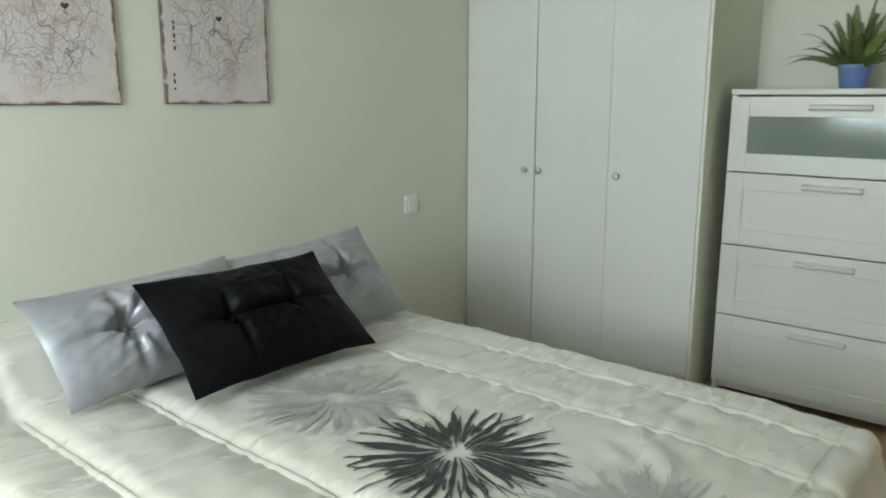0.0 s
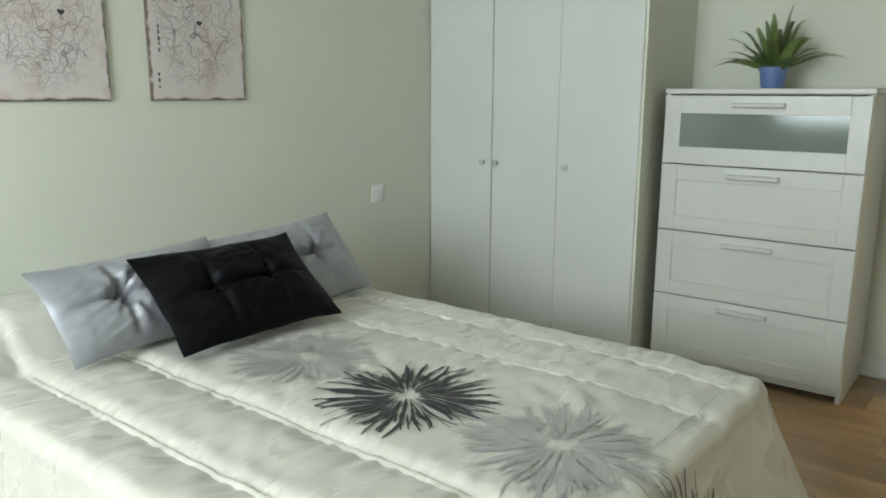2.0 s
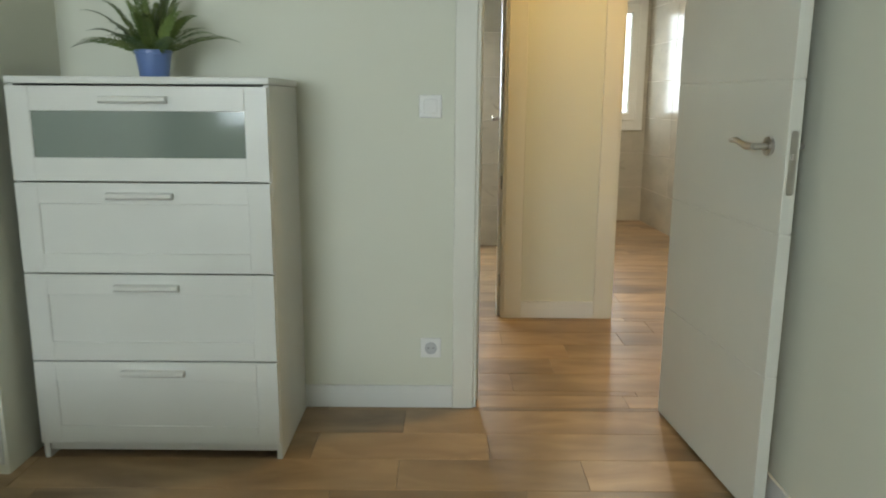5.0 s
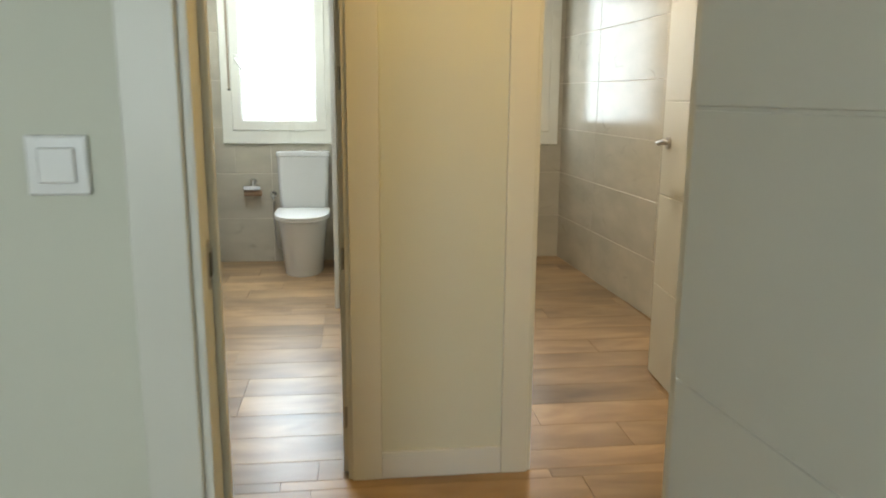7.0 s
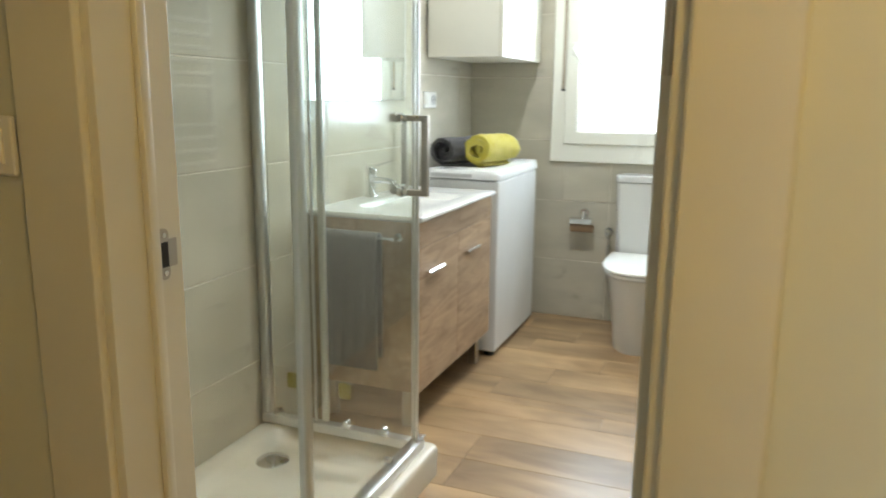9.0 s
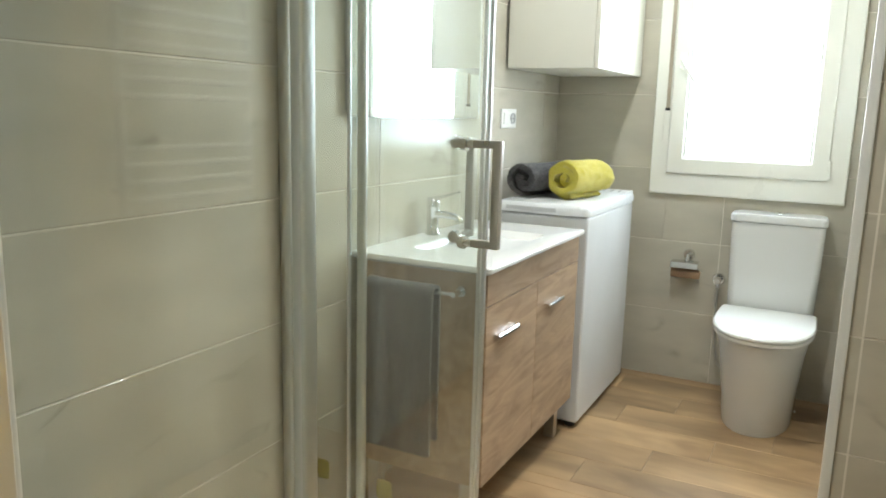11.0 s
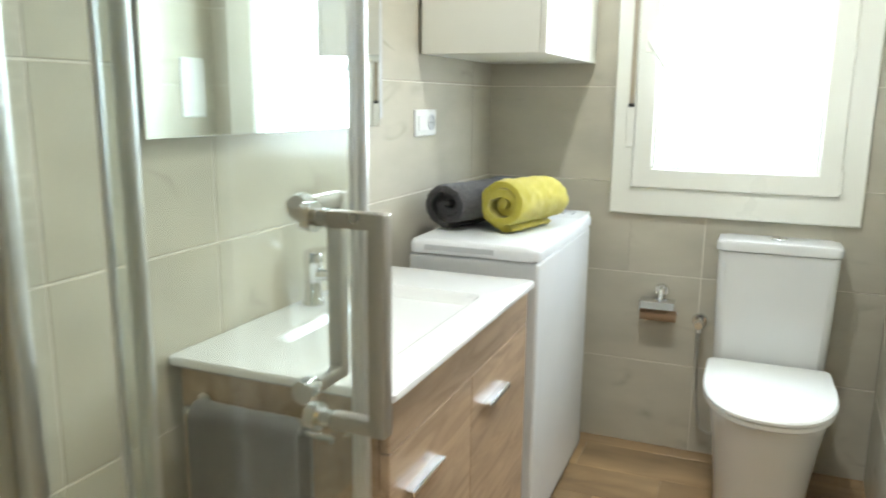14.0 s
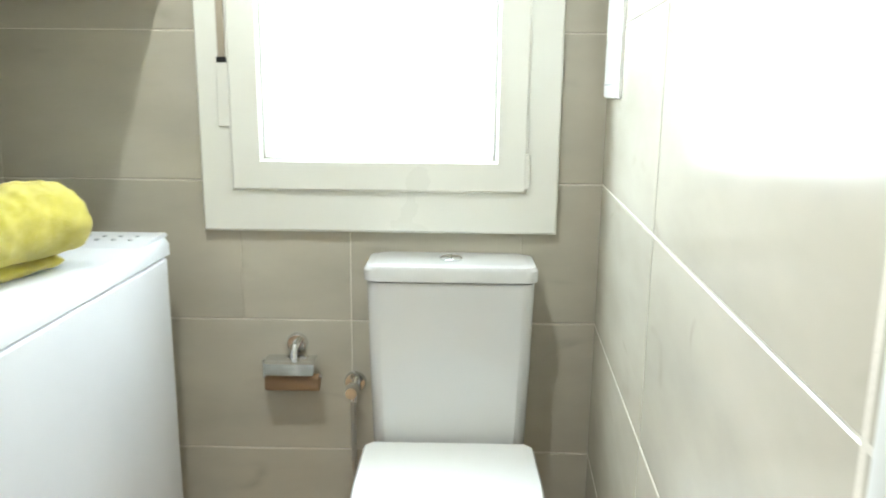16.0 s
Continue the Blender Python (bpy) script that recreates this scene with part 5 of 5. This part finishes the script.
cyl(bm, (-0.668, 6.59, 0.788), (-0.650, 6.59, 0.784), 0.017, 0.0155, 22)
part("overflow_ring", bm, M_STEEL, basin, "chrome overflow ring")

tap = thing("basin_mixer_tap", "polished chrome single-lever basin mixer tap", "tap", (-0.735, 6.600, 0.822))
bm = bmesh.new()
lathe(bm, [(0.02, 0.0), (0.026, 0.0), (0.026, 0.006), (0.021, 0.012), (0.0205, 0.085), (0.023, 0.092), (0.023, 0.118), (0.018, 0.126), (0.006, 0.128)], (-0.735, 6.600, 0.822), 28)
part("body", bm, M_CHROME, tap)
bm = bmesh.new()
tube(bm, [(-0.73, 6.600, 0.893), (-0.692, 6.600, 0.896), (-0.644, 6.600, 0.893), (-0.632, 6.600, 0.887), (-0.630, 6.600, 0.876)], [0.015, 0.0135, 0.0125, 0.0125, 0.0125], 16)
part("spout", bm, M_CHROME, tap)
bm = bmesh.new()
loft(bm, [[(x - 0.03, 6.600 + w, z + h) for w, h in ((-a, -b), (a, -b), (a, b), (-a, b))] for x, z, a, b in ((-0.722, 0.946, 0.012, 0.006), (-0.69, 0.952, 0.014, 0.007), (-0.65, 0.963, 0.011, 0.0045), (-0.605, 0.978, 0.009, 0.003))])
part("lever", bm, M_CHROME, tap)

# towel on the rail at the side of the vanity
trail = thing("towel_rail", "chrome towel rail on the side of the vanity", "towel rail", (-0.58, VY0, 0.74))
bm = bmesh.new()
cyl(bm, (-0.72, VY0 - 0.05, 0.742), (-0.41, VY0 - 0.05, 0.742), 0.006, seg=14)
part("rod", bm, M_CHROME, trail)
for x in (-0.715, -0.415):
    bm = bmesh.new()
    cyl(bm, (x, VY0 - 0.055, 0.742), (x, VY0 - 0.0005, 0.742), 0.008, seg=14)
    cyl(bm, (x, VY0 - 0.006, 0.742), (x, VY0 - 0.0005, 0.742), 0.016, seg=18)
    part("bracket", bm, M_CHROME, trail)


def towel_sheet():
    bm = bmesh.new()
    nx = 26
    path = []
    for k in range(22):
        path.append((VY0 - 0.071, 0.25 + 0.485 * k / 21, -1, 0))
    for k in range(1, 8):
        a = math.pi * k / 8
        path.append((VY0 - 0.05 - 0.021 * math.cos(a), 0.735 + 0.022 * math.sin(a), -math.cos(a), math.sin(a)))
    for k in range(22):
        path.append((VY0 - 0.029, 0.735 - 0.45 * k / 21, 1, 0))
    rings = []
    for i in range(nx + 1):
        x = -0.695 + 0.225 * i / nx
        out, inn = [], []
        for (y, z, ny, nz) in path:
            w = 0.006 * math.sin(i * 0.55 + (0.742 - z) * 3) * min(1, (0.75 - z) * 4) if z < 0.735 else 0
            w = max(-0.003, w) if ny > 0 else w
            t = 0.007 + 0.0015 * noise.noise(Vector((x * 30, z * 30, ny)))
            out.append((x, y + ny * t - abs(w) * (ny < 0), z + nz * t))
            inn.append((x, y - ny * 0.004 - abs(w) * (ny < 0), z - nz * 0.004))
        rings.append(out + inn[::-1])
    loft(bm, rings)
    return bm


single("hand_towel", towel_sheet(), M_HANGTOWEL, "slate grey hand towel hanging on the chrome rail", "towel", (-0.61, VY0 - 0.05, 0.25), smooth=60)

# mirror
mir = thing("wall_mirror", "frameless rectangular mirror above the washbasin", "mirror", (BATH_W + 0.02, 6.58, 1.237))
part("backing", boxes(((BATH_W + 0.0085, 6.15, 1.245), (BATH_W + 0.024, 7.01, 2.03))), M_PANEL, mir)
part("glass", boxes(((BATH_W + 0.0245, 6.14, 1.225), (BATH_W + 0.030, 6.985, 2.04)), bevel=0.001), M_MIRROR, mir, "silvered mirror glass")
mir.matrix_basis = pose(BATH_W + 0.02 + 0.0209 * 0.64, 6.58, 1.237, 0, 0, -LEAN)

# washing machine
WX0, WX1, WY0, WY1 = -0.712, -0.320, 7.085, 7.785
wash = thing("washing_machine", "narrow white top-loading washing machine", "washing machine", ((WX0 + WX1) / 2, (WY0 + WY1) / 2, 0))
bm = bmesh.new()
box(bm, (WX0, WY0, 0.025), (WX1, WY1, 0.858), 0.008, 3)
part("body", bm, M_APPLIANCE, wash)
bm = bmesh.new()
rings = [[(*p, z) for p in round_rect(WX0 - 0.002 + i, WY0 - 0.006 + i, WX1 + 0.002 - i, WY1 + 0.03 - i, 0.03)] for z, i in ((0.862, 0.0), (0.885, 0.0), (0.896, 0.004), (0.901, 0.014))]
loft(bm, rings)
part("lid", bm, M_APPLIANCE, wash, "white rounded lid", smooth=50)
part("lid_grip", boxes(((-0.66, WY0 - 0.0075, 0.872), (-0.45, WY0 - 0.0045, 0.888)), bevel=0.001), M_PANEL, wash, "grey finger grip")
# near-black slab puts the shade into the gap below the lid
part("gasket", boxes(((WX0 + 0.01, WY0 + 0.01, 0.8575), (WX1 - 0.01, WY1 - 0.01, 0.8625))), M_DARK, wash)
bm = bmesh.new()
prism(bm, [(7.65, 0.8985), (7.69, 0.906), (7.795, 0.910), (7.808, 0.905), (7.808, 0.8985)], WX0 + 0.01, WX1 - 0.008, axis=0)
cons = part("control_panel", bm, M_APPLIANCE, wash, "white sloping control panel")
for k in range(6):
    for j in range(2):
        bm = bmesh.new()
        x = WX1 - 0.05 - 0.035 * k
        y = 7.715 + 0.035 * j
        cyl(bm, (x, y, 0.9055), (x, y, 0.9105), 0.005, seg=10)
        part("button", bm, M_PANEL, cons)
for x in (WX0 + 0.04, WX1 - 0.04):
    for y in (WY0 + 0.04, WY1 - 0.05):
        bm = bmesh.new()
        cyl(bm, (x, y, 0), (x, y, 0.026), 0.022, seg=16)
        part("foot", bm, M_RUBBER, wash, "black rubber foot")


def rolled_towel(name, label, centre, yaw, radius, length, mat, squash, turns=2.4, seed=0, flap=0.0):
    """A thick terry towel rolled up: its wound layers show at the ends, the last layer lies loose below."""
    cx, cy, cz = centre
    bm = bmesh.new()
    n = 130
    t = radius * 0.86 / (turns + 0.5)
    mid = []
    for i in range(n + 1):
        a = -2 * math.pi * turns * (1 - i / n) - 0.5 * math.pi
        r = t * 0.12 + (radius - t * 0.62) * (i / n)
        flat = 1.12 + 0.10 * (1 - i / n)
        mid.append(Vector((r * math.cos(a) * flat, 0, r * math.sin(a) * squash)))
    floor_z = mid[-1].z
    steps = int(flap / 0.006)
    for i in range(1, steps + 1):
        mid.append(Vector((mid[n].x + i * 0.006, 0, floor_z - 0.004 * min(1, i / 4) + 0.006 * math.sin(i * 0.55))))
    last = len(mid) - 1
    outer, inner = [], []
    for i, p in enumerate(mid):
        d = (mid[min(i + 1, last)] - mid[max(i - 1, 0)]).normalized()
        nrm = Vector((d.z, 0, -d.x))
        th = t * 0.45 * (0.35 + 0.65 * math.sin(math.pi / 2 * min(1, min(i, last - i) / 3)))
        outer.append(p + nrm * th)
        inner.append(p - nrm * th)
    line = outer + inner[::-1]
    low = min(p.z for p in line)
    rings = []
    m = 36
    for k in range(m + 1):
        f = k / m
        y = -length / 2 + length * f
        end = 1 - 0.05 * abs(2 * f - 1) ** 8
        ring = []
        for i, p in enumerate(line):
            j = min(i, 2 * len(mid) - 1 - i) / len(mid)
            bul = end * (1 + 0.10 * noise.noise(Vector((p.x * 9, p.z * 9, f * 2.2 + seed))))
            fuzz = Vector((noise.noise(Vector((p.x * 160, y * 160, p.z * 160))), 0, noise.noise(Vector((p.z * 160, p.x * 160, y * 160 + 9))))) * 0.0024 + Vector((noise.noise(Vector((p.x * 55, y * 40, p.z * 55 + seed))), 0, noise.noise(Vector((p.z * 55, p.x * 55, y * 40 + 3))))) * 0.005
            push = 0.016 * math.sin(j * 9 + seed) * (abs(2 * f - 1) ** 5) * (-1 if f < 0.5 else 1)
            q = Vector((p.x * bul, y + push, p.z * bul)) + fuzz
            q.z = max(q.z, low)
            ring.append(q)
        rings.append(ring)
    loft(bm, rings, cap=True)
    bm.transform(pose(cx, cy, cz - low - radius * squash, 0, 0, yaw))
    return single(name, bm, mat, label, "towel", (cx, cy, cz - radius * squash), "rolled towels", smooth=70)


rolled_towel("rolled_towel", "rolled charcoal towel lying on the washing machine", (-0.612, 7.40, 0.984), -14, 0.083, 0.33, M_GREYTOWEL, 0.94, 2.6, 0.7)
rolled_towel("rolled_towel", "rolled bright yellow towel lying on the washing machine", (-0.452, 7.39, 0.988), -17, 0.092, 0.25, M_YELLOW, 0.95, 2.8, 2.6, 0.03)

# wall cabinet over the washing machine
cab = thing("wall_cabinet", "cream wall cabinet hanging over the washing machine", "wall cabinet", (-0.56, 7.60, 1.43))
part("carcass", boxes(((-0.748, 7.262, 1.432), (-0.380, 7.918, 2.14)), bevel=0.0015), M_CABINET, cab)
for ya, yb in ((7.262, 7.588), (7.591, 7.918)):
    part("door", boxes(((-0.378, ya, 1.430), (-0.360, yb, 2.142)), bevel=0.002), M_CABINET, cab)
cab.matrix_basis = pose(-0.56, 7.60, 1.43, 0, 0, -LEAN)

# toilet
TX = 0.304
wc = thing("toilet", "white close-coupled toilet with closed lid", "toilet", (TX, 7.62, 0))


def dee(half, front, back, z, n=20, power=2.3):
    """A D-shaped outline: straight at the wall, rounded in front."""
    pts = []
    depth = min(0.30, (back - front) * 0.72)
    for k in range(n + 1):
        a = math.pi * k / n
        c, s = math.cos(a), math.sin(a)
        pts.append((TX + half * math.copysign(abs(c) ** (2 / power), c), front + depth - depth * abs(s) ** (2 / power), z))
    pts += [(TX - half * 0.985, back - 0.015, z), (TX - half * 0.9, back, z), (TX + half * 0.9, back, z), (TX + half * 0.985, back - 0.015, z)]
    return pts


bm = bmesh.new()
loft(bm, [dee(0.140, 7.392, 7.935, 0.0), dee(0.142, 7.388, 7.936, 0.012), dee(0.147, 7.372, 7.936, 0.12), dee(0.160, 7.340, 7.936, 0.26), dee(0.173, 7.316, 7.936, 0.355), dee(0.177, 7.308, 7.936, 0.39), dee(0.172, 7.315, 7.936, 0.398)])
part("bowl", bm, M_CERAMIC, wc, smooth=50)
bm = bmesh.new()
loft(bm, [dee(0.188, 7.302, 7.775, 0.399), dee(0.192, 7.290, 7.777, 0.402), dee(0.192, 7.290, 7.777, 0.414), dee(0.189, 7.296, 7.775, 0.417)])
part("seat", bm, M_SEAT, wc, smooth=50)
bm = bmesh.new()
loft(bm, [dee(0.191, 7.290, 7.778, 0.4185), dee(0.195, 7.284, 7.780, 0.422), dee(0.195, 7.284, 7.780, 0.430), dee(0.190, 7.291, 7.776, 0.4365), dee(0.12, 7.38, 7.74, 0.439)])
part("lid", bm, M_SEAT, wc, smooth=40)
bm = bmesh.new()
loft(bm, [[(*p, z) for p in round_rect(TX - w, y, TX + w, 7.938, 0.028)] for z, w, y in ((0.398, 0.168, 7.805), (0.41, 0.176, 7.797), (0.62, 0.183, 7.793), (0.807, 0.187, 7.79))])
part("tank", bm, M_CERAMIC, wc, smooth=50)
bm = bmesh.new()
loft(bm, [[(*p, z) for p in round_rect(TX - w, y, TX + w, 7.939, 0.028)] for z, w, y in ((0.809, 0.188, 7.789), (0.812, 0.193, 7.784), (0.836, 0.193, 7.784), (0.844, 0.188, 7.789), (0.846, 0.17, 7.81))])
part("tank_lid", bm, M_CERAMIC, wc, smooth=40)
bm = bmesh.new()
lathe(bm, [(0.01, 0.0), (0.026, 0.0), (0.026, 0.004), (0.022, 0.007), (0.01, 0.0075)], (TX, 7.865, 0.8455), 28)
part("flush_button", bm, M_CHROME, wc, "round chrome flush button")
part("button_split", boxes(((TX - 0.001, 7.842, 0.8526), (TX + 0.001, 7.888, 0.8536))), M_DARK, wc)
bm = bmesh.new()
cyl(bm, (TX + 0.146, 7.60, 0.06), (TX + 0.152, 7.60, 0.06), 0.008, seg=12)
part("bolt_cap", bm, M_CHROME, wc)

wc.location.y -= 0.013

valve = thing("angle_valve", "chrome angle valve with hose to the toilet", "valve", (0.062, BATH_N - 0.008, 0.49))
bm = bmesh.new()
cyl(bm, (0.062, BATH_N - 0.0085, 0.49), (0.062, BATH_N - 0.016, 0.49), 0.028, 0.024, 24)
part("rosette", bm, M_CHROME, valve)
bm = bmesh.new()
cyl(bm, (0.062, BATH_N - 0.015, 0.49), (0.062, BATH_N - 0.06, 0.49), 0.010, seg=16)
cyl(bm, (0.062, BATH_N - 0.055, 0.49), (0.062, BATH_N - 0.085, 0.49), 0.017, 0.014, 18)
cyl(bm, (0.062, BATH_N - 0.042, 0.49), (0.062, BATH_N - 0.042, 0.455), 0.010, seg=14)
part("valve_body", bm, M_CHROME, valve)
bm = bmesh.new()
tube(bm, [(0.062, BATH_N - 0.042, 0.46), (0.061, BATH_N - 0.042, 0.40), (0.062, BATH_N - 0.043, 0.30), (0.070, BATH_N - 0.044, 0.18), (0.090, BATH_N - 0.04, 0.09), (0.12, BATH_N - 0.035, 0.07), (0.168, BATH_N - 0.035, 0.08)], 0.0065, 12)
part("hose", bm, M_HOSE, valve, "grey braided hose")

roll = thing("toilet_paper_holder", "chrome paper holder with an empty cardboard roll", "paper holder", (-0.08, BATH_N - 0.008, 0.56))
bm = bmesh.new()
cyl(bm, (-0.075, BATH_N - 0.0085, 0.598), (-0.075, BATH_N - 0.02, 0.598), 0.026, 0.022, 24)
tube(bm, [(-0.075, BATH_N - 0.018, 0.598), (-0.075, BATH_N - 0.045, 0.598), (-0.075, BATH_N - 0.055, 0.585), (-0.075, BATH_N - 0.055, 0.568)], 0.010, 14)
part("bracket", bm, M_CHROME, roll)
bm = bmesh.new()
flap = ((-0.03, 0.574), (-0.06, 0.577), (-0.082, 0.568), (-0.094, 0.545), (-0.0925, 0.5445), (-0.081, 0.566), (-0.06, 0.5745), (-0.03, 0.5715))
prism(bm, [(BATH_N + a, b) for a, b in flap], -0.140, -0.022, axis=0)
part("cover_flap", bm, M_CHROME, roll, "curved chrome flap")
bm = bmesh.new()
loft(bm, [[(x, BATH_N - 0.055 + r * math.cos(a), 0.514 + r * math.sin(a)) for a in (2 * math.pi * k / 28 for k in range(28))] for x, r in ((-0.142, 0.0185), (-0.142, 0.021), (-0.015, 0.021), (-0.015, 0.0185))], closed=True)
part("cardboard_roll", bm, M_CARD, roll, "brown empty cardboard roll")
bm = bmesh.new()
cyl(bm, (-0.146, BATH_N - 0.055, 0.528), (-0.008, BATH_N - 0.055, 0.528), 0.005, seg=12)
cyl(bm, (-0.146, BATH_N - 0.055, 0.525), (-0.146, BATH_N - 0.055, 0.57), 0.004, seg=10)
part("roll_arm", bm, M_CHROME, roll)


valve.location += Vector((0.008, 0, 0.024))
roll.location += Vector((0.004, 0, 0.016))


# ---- pieces of walls and floors ----
for job in tile_jobs:
    tiled_wall(*job[:7], holes=job[7], span=1.4 if job[0] in ("wall_bath_west", "wall_bath_shower") else TILE_L)

PLANK_W, PLANK_L = 0.2, 1.2
plank_store = {}


def plank_mesh(length, width):
    key = (round(length, 3), round(width, 3))
    if key not in plank_store:
        bm = bmesh.new()
        box(bm, (0, 0, -0.009), (length, width, 0.0), 0.0012, 1)
        plank_store[key] = mesh_of("plank", bm, M_FLOOR, 0)
    return plank_store[key]


def lay(x0, x1, y0, y1, seed):
    rnd = random.Random(seed)
    y = math.floor(y0 / PLANK_W) * PLANK_W + 0.055
    if y > y0:
        y -= PLANK_W
    row = 0
    while y < y1 - 0.005:
        ya, yb = max(y, y0), min(y + PLANK_W, y1)
        x = x0 - rnd.choice((0.0, 0.3, 0.5, 0.8, 1.0))
        while x < x1 - 0.005:
            n = rnd.choice((0.6, 0.6, 0.9, 1.2))
            a, b = max(x, x0), min(x + n, x1)
            if b - a > 0.02 and yb - ya > 0.01:
                ob = new("plank", plank_mesh(round(b - a - 0.0012, 3), round(yb - ya - 0.0012, 3)))
                ob.parent = floor
                ob.location = (a + 0.0006, ya + 0.0006, 0.0)
            x += n
        y += PLANK_W
        row += 1


lay(BED_W, BED_E, BED_S, BED_N, 1)
lay(0.459, 1.224, BED_N, HALL_S, 2)
lay(-1.28, 2.63, HALL_S, HALL_N, 3)
lay(-0.0615, 0.6245, HALL_N, 4.655, 4)
lay(1.255, 1.974, HALL_N, 4.655, 5)
lay(BATH_W, BATH_E, 4.655, 6.58, 6)
lay(BATH_W, 0.67, 6.58, BATH_N, 7)
lay(1.08, 2.34, 4.655, BATH_N, 8)
